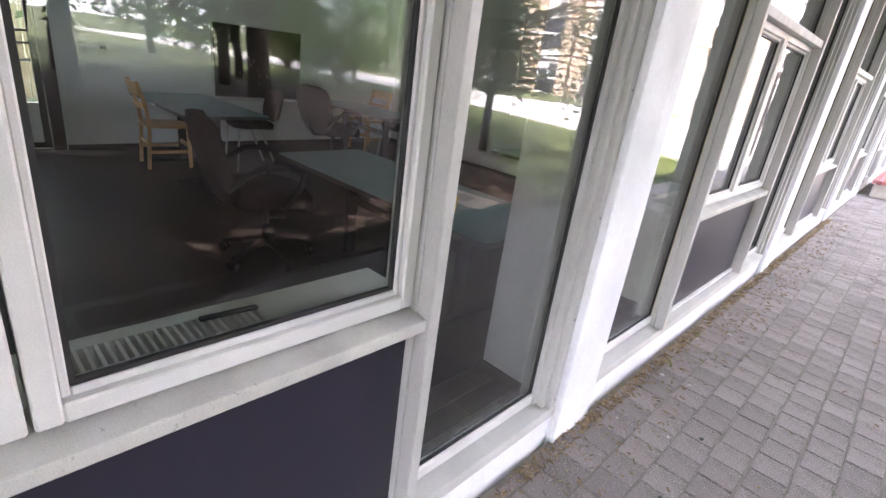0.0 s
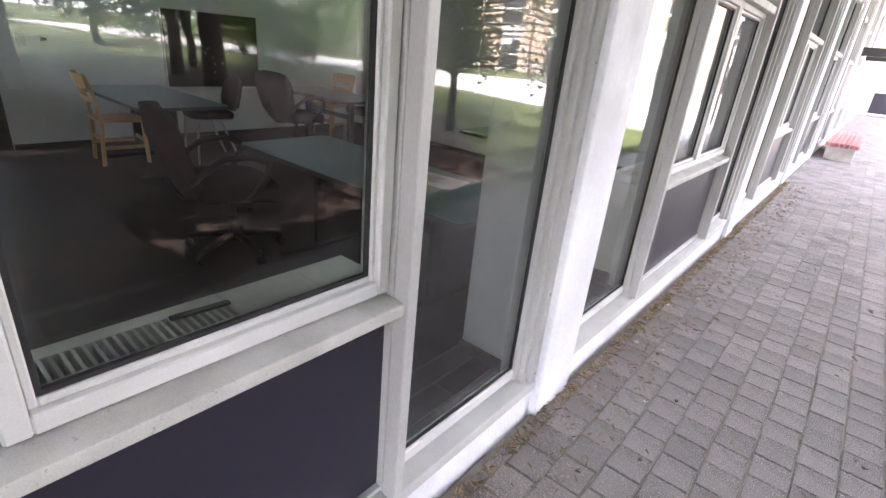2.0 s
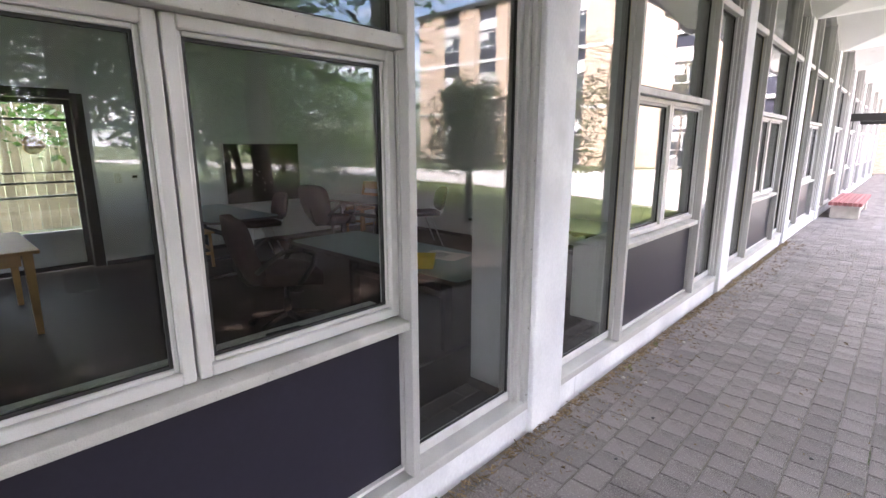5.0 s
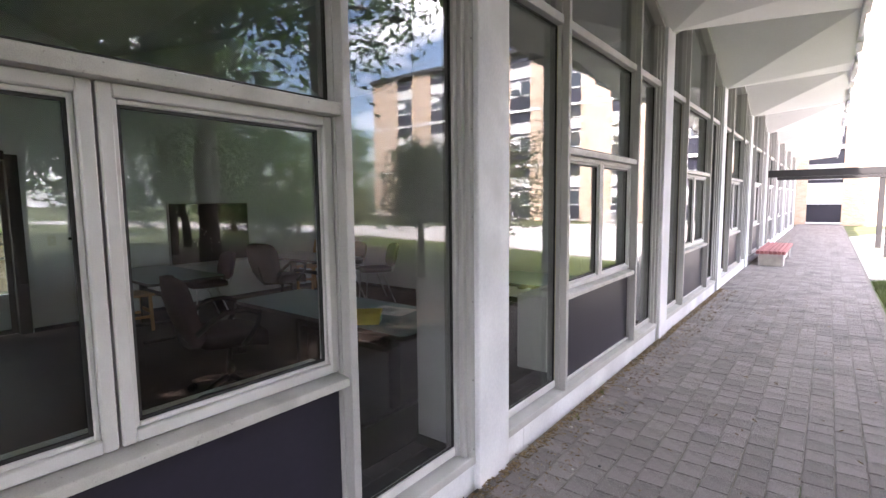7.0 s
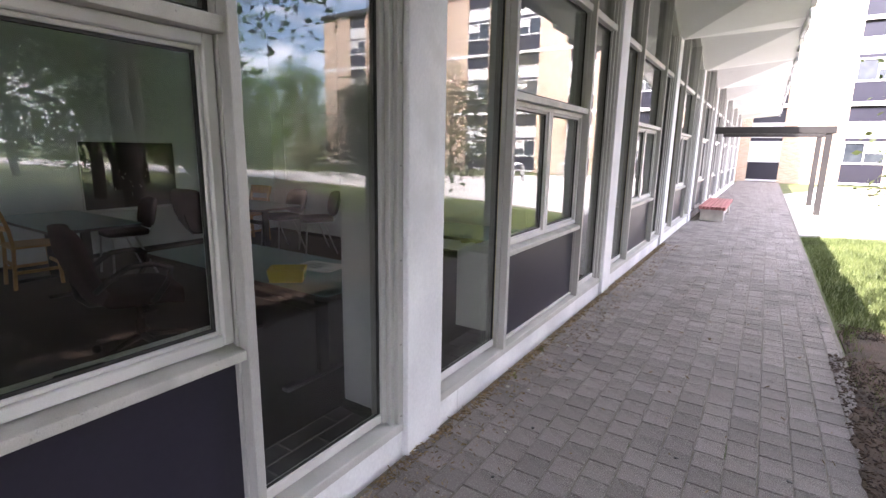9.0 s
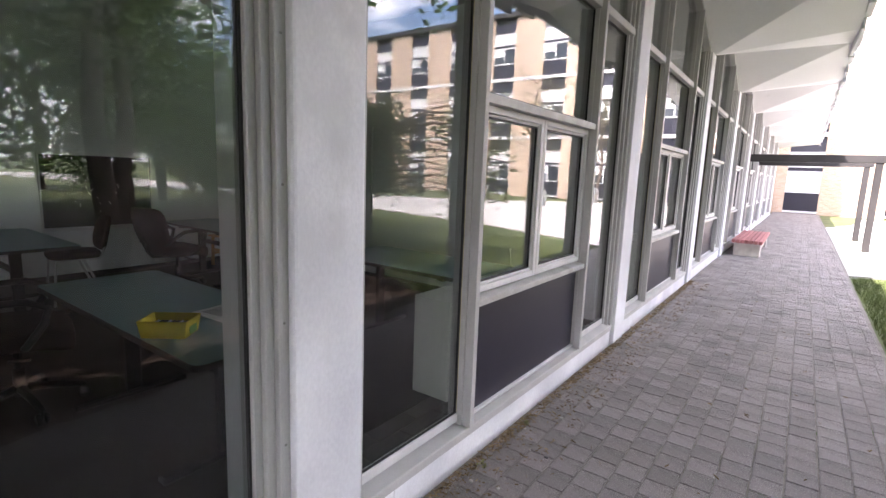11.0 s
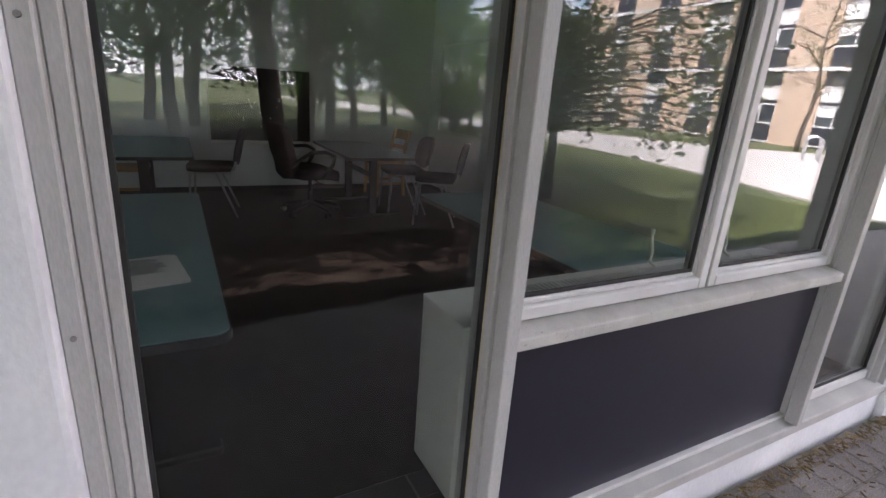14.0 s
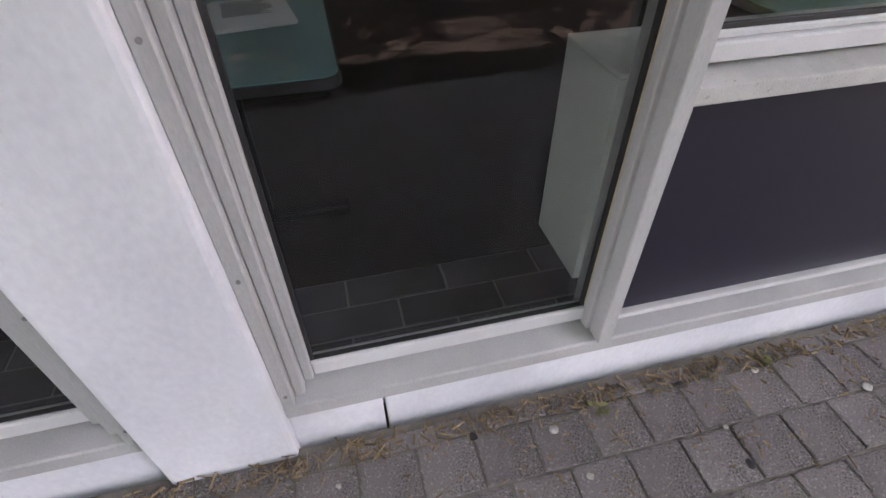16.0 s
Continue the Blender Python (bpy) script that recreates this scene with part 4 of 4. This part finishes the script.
for x, y, rz in ((9.4, 24.0, 62), (8.2, 28.0, 80), (14.2, 25.8, 24), (17.8, 24.2, 18), (21.4, 23.2, 14), (25.2, 22.5, 10)):
    rack(x, y, rz)


# ---- trees ----
def leaves(name, material, parent, clumps, per, size, rng, flat=0.5):
    """A crown: clumps is a list of (centre, radius); per leaves in each, every leaf a small bent blade."""
    n = len(clumps) * per
    cen = np.repeat(np.array([c for c, r in clumps]), per, 0)
    rad = np.repeat(np.array([r for c, r in clumps]), per)[:, None]
    at = cen + rng.normal(0, 0.45, (n, 3)) * rad
    a = rng.normal(0, 1, (n, 3))
    a[:, 2] *= flat
    a /= np.linalg.norm(a, axis=1)[:, None]
    b = rng.normal(0, 1, (n, 3))
    b -= a * (a * b).sum(1)[:, None]
    b /= np.linalg.norm(b, axis=1)[:, None]
    s = size * rng.uniform(0.6, 1.3, n)[:, None]
    v = np.stack([at - a * s, at + b * s * 0.5, at + a * s, at - b * s * 0.5], 1).reshape(-1, 3)
    me = bpy.data.meshes.new(name)
    me.from_pydata(v.tolist(), [], np.arange(4 * n).reshape(-1, 4).tolist())
    me.materials.append(material)
    ob = new(name, me)
    ob.parent = parent
    return ob


def tree(name, seed, height, spread, low, material, clumps, per, size, label, stem=0.16):
    """A tree: tapered bent trunk, limbs that fork, and a crown of clumps of leaves round their ends."""
    rng = np.random.default_rng(seed)
    t = empty(name)
    bm = bmesh.new()
    way = [Vector((0.10 * math.sin(i * 1.3 + seed), 0.10 * math.cos(i * 1.7 + seed), -0.2 + height * 0.85 * i / 7)) for i in range(8)]
    tube(bm, way, stem, 10, stem * 0.2)
    ends = []
    for i in range(13):
        h = low + (height * 0.85 - low) * (i + 0.5) / 13
        a = i * 2.4 + seed
        r = spread * (0.55 + 0.5 * math.sin(math.pi * min(1, (h - low) / (height - low) + 0.25))) * rng.uniform(0.7, 1.0)
        base = Vector((0, 0, h - 0.3))
        tip = Vector((math.cos(a) * r, math.sin(a) * r, h + rng.uniform(0.1, 0.25) * r))
        mid = base.lerp(tip, 0.5) + Vector((0, 0, 0.10 * r))
        tube(bm, [base, mid, tip], stem * 0.34, 6, 0.012)
        ends += [mid, tip, base.lerp(tip, 0.75)]
        for q in range(2):
            side = mid + Vector(rng.normal(0, 0.3 * r, 3))
            tube(bm, [mid, mid.lerp(side, 0.5) + Vector((0, 0, 0.05)), side], stem * 0.16, 5, 0.008)
            ends.append(side)
    part("trunk", bm, BARK, t, "", True)
    marks = []
    for i in range(clumps):
        e = ends[rng.integers(len(ends))]
        c = np.array(e) + rng.normal(0, spread * 0.16, 3)
        c[2] = min(max(c[2], low * 0.9), height)
        marks.append((c, spread * rng.uniform(0.14, 0.30)))
    leaves("crown", material, t, marks, per, size, rng)
    return tagged(t, label, "tree")


def grove(proto, places):
    for i, (x, y, rz, s) in enumerate(places):
        m = pose(x, y, -0.04, 0, 0, rz) @ Matrix.Scale(s, 4)
        if i == 0:
            proto.matrix_basis = m
        else:
            copy_thing(proto, m).matrix_basis = m


grove(tree("maple_tree", 3, 9.5, 3.6, 2.0, LEAF, 190, 60, 0.085, "large dark green maple with low spreading branches"),
      [(6.1, -2.2, 20, 1.08), (11.2, 2.2, 95, 0.95), (4.6, -7.4, 200, 1.05), (9.6, -5.4, 300, 0.95), (14.6, 6.4, 250, 1.1), (10.6, -6.4, 75, 1.0), (18.5, 1.5, 310, 1.2), (19.5, 10.2, 100, 1.0), (23.0, -6.5, 40, 1.1), (25.5, -1.5, 170, 1.15), (21.5, -12.5, 260, 1.2), (29.0, 3.0, 60, 1.2), (-11.5, 2.6, 10, 0.9), (-13.0, -4.2, 200, 1.0)])
grove(tree("lime_tree", 8, 8.0, 3.0, 1.2, LEAFY, 170, 55, 0.085, "bright green leafy tree beside the path"),
      [(18.4, 13.9, 0, 0.66), (15.8, 10.4, 70, 0.72), (17.2, 8.0, 160, 0.95), (28.0, 14.2, 10, 0.95), (33.0, 27.5, 120, 1.0), (40.0, 21.0, 200, 1.15), (40.0, 37.0, 300, 1.3), (28.0, 8.5, 40, 1.1), (-14, 8.0, 60, 1.0)])
grove(tree("olive_leaved_tree", 14, 9.0, 2.4, 2.4, LEAFO, 84, 22, 0.07, "slender tree with thin olive foliage before brickwork", 0.12),
      [(12.6, 29.4, 0, 1.0), (17.6, 30.4, 130, 0.95), (23.6, 28.2, 240, 0.9), (8.8, 31.0, 60, 0.85), (29.5, 27.0, 20, 0.9)])
# low spreading maple whose twigs hang before the canopy
hang = tree("maple_tree", 21, 9.5, 3.9, 4.7, LEAF, 170, 55, 0.085, "maple whose leafy twigs hang over the lawn")
shade = tree("maple_tree", 33, 9.0, 3.4, 3.2, LEAF, 230, 78, 0.095, "broad maple shading the mulch bed by the walkway")
# The nearest of these stand out of direct view, added to shade the mulch.
grove(shade, [(4.9, 0.7, 0, 1.0), (3.9, -2.9, 140, 1.12), (4.3, -6.0, 20, 1.05), (8.6, -1.2, 250, 1.05), (9.0, -9.0, 30, 1.1), (13.6, -2.6, 80, 1.15), (14.2, -8.6, 190, 1.1), (16.0, 2.8, 300, 1.1)])
hang.matrix_basis = pose(7.6, 4.2, -0.04)
# Second copy added to throw dappled shade on the lawn.
copy_thing(hang, pose(5.7, 3.3, -0.04, 0, 0, 115))

# dark yew by the lawn
rng = np.random.default_rng(5)
yew = empty("yew_tree", 5.0, 7.3, -0.04)
bm = bmesh.new()
tube(bm, [(0, 0, -0.1), (0.03, 0.02, 1.4), (0, 0, 2.4)], 0.09, 10, 0.02)
marks = []
for i in range(92):
    h = 1.10 + 1.5 * (i / 92)
    a = i * 2.4
    r = 1.15 * (1 - (h - 1.10) / 2.1) ** 0.8 * rng.uniform(0.75, 1.05)
    tip = Vector((math.cos(a) * r, math.sin(a) * r, h + 0.25 - 0.12 * r))
    base = Vector((0, 0, h - 0.1))
    tube(bm, [base, base.lerp(tip, 0.5) + Vector((0, 0, 0.08)), tip], 0.02, 5, 0.005)
    for q in range(5):
        c = base.lerp(tip, 0.35 + 0.16 * q)
        marks.append((np.array(c) + rng.normal(0, 0.06, 3), 0.20))
for i in range(16):                              # long low sprays reaching towards the walkway
    h, a = 1.15 + 0.11 * i, radians(166 + 13 * math.sin(i * 2.1))
    r = 2.62 - 0.05 * (i % 5)
    tip = Vector((math.cos(a) * r, math.sin(a) * r, h - 0.05))
    base = Vector((0, 0, min(h, 2.2)))
    tube(bm, [base, base.lerp(tip, 0.5) + Vector((0, 0, 0.16)), tip], 0.022, 5, 0.005)
    for q in range(6):
        marks.append((np.array(base.lerp(tip, 0.55 + 0.09 * q)) + rng.normal(0, 0.05, 3), 0.19))
part("trunk", bm, BARK, yew, "", True)
leaves("crown", NEEDLE, yew, marks, 10, 0.05, rng, 0.35)
tagged(yew, "dark green yew with long low sprays on the lawn", "tree")


# shrubs under the trees
def shrub(seed, label):
    rng = np.random.default_rng(seed)
    s = empty("shrub")
    bm = bmesh.new()
    marks = []
    for i in range(26):
        a, r = i * 2.4, 0.9 * math.sqrt((i + 1) / 26)
        tip = Vector((math.cos(a) * r, math.sin(a) * r, 1.35 - 0.7 * r * r + rng.uniform(-0.15, 0.15)))
        tube(bm, [(0, 0, -0.05), tip * 0.5 + Vector((0, 0, 0.15)), tip], 0.014, 5, 0.004)
        marks += [(np.array(tip), 0.30), (np.array(tip * 0.7), 0.28)]
    part("stems", bm, BARK, s, "", True)
    leaves("foliage", LEAFO, s, marks, 60, 0.05, rng)
    return tagged(s, label, "shrub", "shrubs beside the path")


grove(shrub(31, "arching grey-green shrub beside the path"), [(20.5, 14.3, 0, 1.5), (22.6, 13.9, 90, 1.7), (25.0, 14.2, 200, 1.6), (24.0, 22.6, 40, 1.3), (17.0, 12.2, 10, 1.2)])

# ---- ground cover ----
def blades(name, material, places, label, category, low, high, width):
    n = len(places)
    rng = np.random.default_rng(n)
    a = rng.uniform(0, 2 * math.pi, n)
    h = rng.uniform(low, high, n)
    w = np.stack([np.cos(a), np.sin(a), np.zeros(n)], 1) * width
    base = np.concatenate([places, np.full((n, 1), -0.046)], 1)
    tip = base + np.stack([rng.normal(0, 0.35, n) * h, rng.normal(0, 0.35, n) * h, h], 1)
    v = np.stack([base - w, base + w, tip], 1).reshape(-1, 3)
    me = bpy.data.meshes.new(name)
    me.from_pydata(v.tolist(), [], np.arange(3 * n).reshape(-1, 3).tolist())
    me.materials.append(material)
    return tagged(new(name, me), label, category, kind="stuff")


rng = np.random.default_rng(2)
spots = np.stack([rng.uniform(2.09, 4.6, 34000), rng.uniform(5.3, 11.9, 34000)], 1)
keep_ = spots[:, 1] < 11.55 + (spots[:, 0] - 2.06) * 0.58
spots = spots[keep_ & (spots[:, 1] > 5.5 + (spots[:, 0] - 2.08) * 0.70 + 0.25 * np.sin(spots[:, 0] * 7))]
blades("grass", GRASS, spots, "mown green grass beside the paving", "grass", 0.04, 0.085, 0.0045)
spots = np.stack([rng.uniform(4.6, 14.0, 26000), rng.uniform(5.4, 14.5, 26000)], 1)
spots = spots[(spots[:, 1] < 13.0 + (spots[:, 0] - 4.6) * 0.24) & (spots[:, 1] > 5.4 + (spots[:, 0] - 2.08) * 0.70 + 0.3 * np.sin(spots[:, 0] * 3))]
blades("grass", GRASS, spots, "mown green lawn in front of the path", "grass", 0.04, 0.09, 0.008)
spots = np.concatenate([np.stack([rng.normal(2.15, 0.05, 900), rng.uniform(1.8, 5.6, 900)], 1), np.stack([rng.normal(2.60, 0.12, 300), rng.choice([16.1, 19.05], 300) + rng.normal(0, 0.14, 300)], 1)])
blades("weeds", GRASS, spots, "tufts of weeds along the paving edge", "weeds", 0.03, 0.11, 0.005)


def chips(name, material, n, x0, x1, y0, y1, size, z, label, category, rng, thin=1.0):
    """Loose flat fragments lying about."""
    v, f = [], []
    for i in range(n):
        c = Vector((rng.uniform(x0, x1), rng.uniform(y0, y1), z + rng.uniform(0, 0.012)))
        m = Matrix.Translation(c) @ Euler((rng.normal(0, 0.35), rng.normal(0, 0.35), rng.uniform(0, 6.28))).to_matrix().to_4x4()
        l, w = size * rng.uniform(0.5, 1.5), size * thin * rng.uniform(0.12, 0.35)
        k = len(v)
        v += [m @ Vector(p) for p in ((-l, -w, 0), (l, -w * 0.7, 0), (l * 0.9, w, 0), (-l, w * 0.8, 0), (-l * 0.9, -w * 0.8, 0.006), (l * 0.9, -w * 0.6, 0.006), (l * 0.8, w * 0.8, 0.006), (-l * 0.9, w * 0.7, 0.006))]
        f += [tuple(k + j for j in q) for q in ((4, 5, 6, 7), (0, 1, 5, 4), (1, 2, 6, 5), (2, 3, 7, 6), (3, 0, 4, 7))]
    me = bpy.data.meshes.new(name)
    me.from_pydata([tuple(p) for p in v], [], f)
    me.materials.append(material)
    return tagged(new(name, me), label, category, kind="stuff")


chips("bark_mulch", CHIP, 9500, 2.10, 3.7, 1.2, 5.65, 0.013, -0.03, "loose brown bark chips beside the paving", "mulch", rng)
# mulch washed over the paving's edge
bm = bmesh.new()
rows_ = []
for i in range(120):
    y = 0.4 + i * 0.04
    inner = 2.14 - 0.095 * (5.2 - y) + 0.022 * math.sin(y * 5.1) + 0.012 * math.sin(y * 17.3) + 0.008 * math.sin(y * 41)
    rows_.append([bm.verts.new((inner + d, y, z)) for d, z in ((0, -0.004), (0.012, 0.004), (0.06, 0.010 + 0.003 * math.sin(y * 23)), (0.20, 0.006), (0.50, -0.045))])
for p_, q_ in zip(rows_, rows_[1:]):
    for i in range(4):
        bm.faces.new((p_[i], p_[i + 1], q_[i + 1], q_[i]))
tagged(part("mulch_spill", bm, MULCHM, None, "", True), "crumbled brown mulch washed over the paving edge", "mulch", kind="stuff")
chips("bark_mulch", CHIP, 1900, 1.93, 2.25, 1.0, 4.6, 0.011, 0.008, "small bark chips spilt over the paving edge", "mulch", rng)
chips("bark_mulch", CHIP, 4200, 3.7, 10.0, -4.0, 6.4, 0.045, -0.03, "loose brown bark chips under the trees", "mulch", rng)

# ---- paving ----
PW, PL_ = 0.1450, 0.152                          # paver: across and along the walkway
paving = empty("pavement", 1.03, 14, 0)
bm = bmesh.new()
box(bm, -1.05, 1.02, -20.0, 20.3, -0.1, -0.006)
part("joint_bed", bm, SAND, paving, "sandy joints with moss")
edge_bm = bmesh.new()
for i in range(34):
    box(edge_bm, 0.978, 1.028, -14.0 + i * 0.80, -13.205 + i * 0.80, -0.1, -0.012 + 0.004 * math.sin(i * 1.9))
soft(edge_bm, 0.006, 1)
part("edging", edge_bm, PAVERS, paving, "concrete edging strip")


def paver_shape(l, w, top, c=0.004, skirt=-0.03):
    """Corners and faces of one paver with worn edges."""
    a, b = w / 2, l / 2
    v = []
    for z, d in ((skirt, 0), (top - c, 0), (top, c)):
        v += [(-a + d, -b + d, z), (a - d, -b + d, z), (a - d, b - d, z), (-a + d, b - d, z)]
    f = [(8, 9, 10, 11)]
    for k in (0, 4):
        f += [(k + i, k + (i + 1) % 4, k + 4 + (i + 1) % 4, k + 4 + i) for i in range(4)]
    return v, f


v, f = paver_shape(PL_ - 0.005, PW - 0.006, 0.0)
paver_data = bpy.data.meshes.new("paver")
paver_data.from_pydata(v, [], f)
paver_data.materials.append(PAVER)
rng = np.random.default_rng(9)
rest_v, rest_f = [], []
count = 0
for col in range(15):
    w = PW if col else 0.052
    x = 0.052 + (col - 0.5) * PW if col else 0.026
    if col == 14:
        w = 0.085
        x = 0.052 + 13 * PW + w / 2
    for row in range(-16, 218):
        y = row * PL_ + (0.076 if col % 2 else 0.0) + 0.012 * math.sin(col * 1.7)
        m = pose(x - 1.03 + rng.normal(0, 0.0012), y - 14, rng.normal(-0.001, 0.0014), rng.normal(0, 0.22), rng.normal(0, 0.22), rng.normal(0, 0.7))
        if 1.72 < y < 5.0 and 0 < col < 14 and count < 300:
            shared("paver", paver_data, paving, m)
            count += 1
        else:
            v, f = paver_shape(PL_ - 0.005, w - 0.006, 0.0)
            k = len(rest_v)
            rest_v += [tuple(m @ Vector(p)) for p in v]
            rest_f += [tuple(k + i for i in q) for q in f]
me = bpy.data.meshes.new("pavers")
me.from_pydata(rest_v, [], rest_f)
me.materials.append(PAVERS)
rest = new("pavers", me)
rest.parent = paving
tagged(rest, "weathered grey concrete pavers", kind="stuff")
tagged(paving, "walkway of weathered grey concrete pavers", "pavement", kind="structure")

# litter along the kerb
chips("dry_litter", DRY, 1500, 0.002, 0.060, 0.9, 9.0, 0.016, 0.0, "dry needles and grass along the kerb", "litter", rng, 0.3)
chips("dry_litter", DRY, 900, 0.05, 0.30, 0.9, 9.0, 0.010, 0.0, "thin dry needles strewn near the kerb", "litter", rng, 0.3)
chips("dry_litter", DRY, 160, 0.02, 1.9, 1.0, 9.0, 0.012, 0.0, "scattered dry twigs on the paving", "litter", rng, 0.35)
scrap = leaves("leaf_scrap", LEAFO, None, [(np.array((0.075, 2.79, 0.012)), 0.03), (np.array((0.05, 3.35, 0.012)), 0.022)], 16, 0.016, rng)
tagged(scrap, "withered green leaves lying by the kerb", "leaves", kind="stuff")
for i, (x, y) in enumerate(((0.061, 2.446), (0.428, 2.296), (0.438, 1.788), (1.148, 2.456), (1.632, 2.563), (0.30, 3.1))):
    bm = bmesh.new()
    bmesh.ops.create_icosphere(bm, subdivisions=2, radius=0.012)
    for q in bm.verts:
        q.co.z *= 0.25
        q.co *= 1 + 0.2 * math.sin(q.co.x * 300 + i)
    g = part("gum_spot", bm, EDGE, None, "", True)
    g.matrix_basis = pose(x, y, 0.001)
    tagged(g, "flat black spot of old chewing gum on the paving", "gum", "gum spots")
for i in range(7):
    bm = bmesh.new()
    bmesh.ops.create_icosphere(bm, subdivisions=2, radius=0.007 + 0.003 * (i % 3))
    for q in bm.verts:
        q.co.z *= 0.6
        q.co.x *= 1 + 0.15 * math.sin(q.co.y * 400 + i)
    g = part("pebble", bm, PEBBLE, None, "", True)
    g.matrix_basis = pose(rng.uniform(0.05, 0.4), rng.uniform(2.0, 3.6), 0.004)
    tagged(g, "small pale pebble lying on the paving", "pebble", "pebbles")
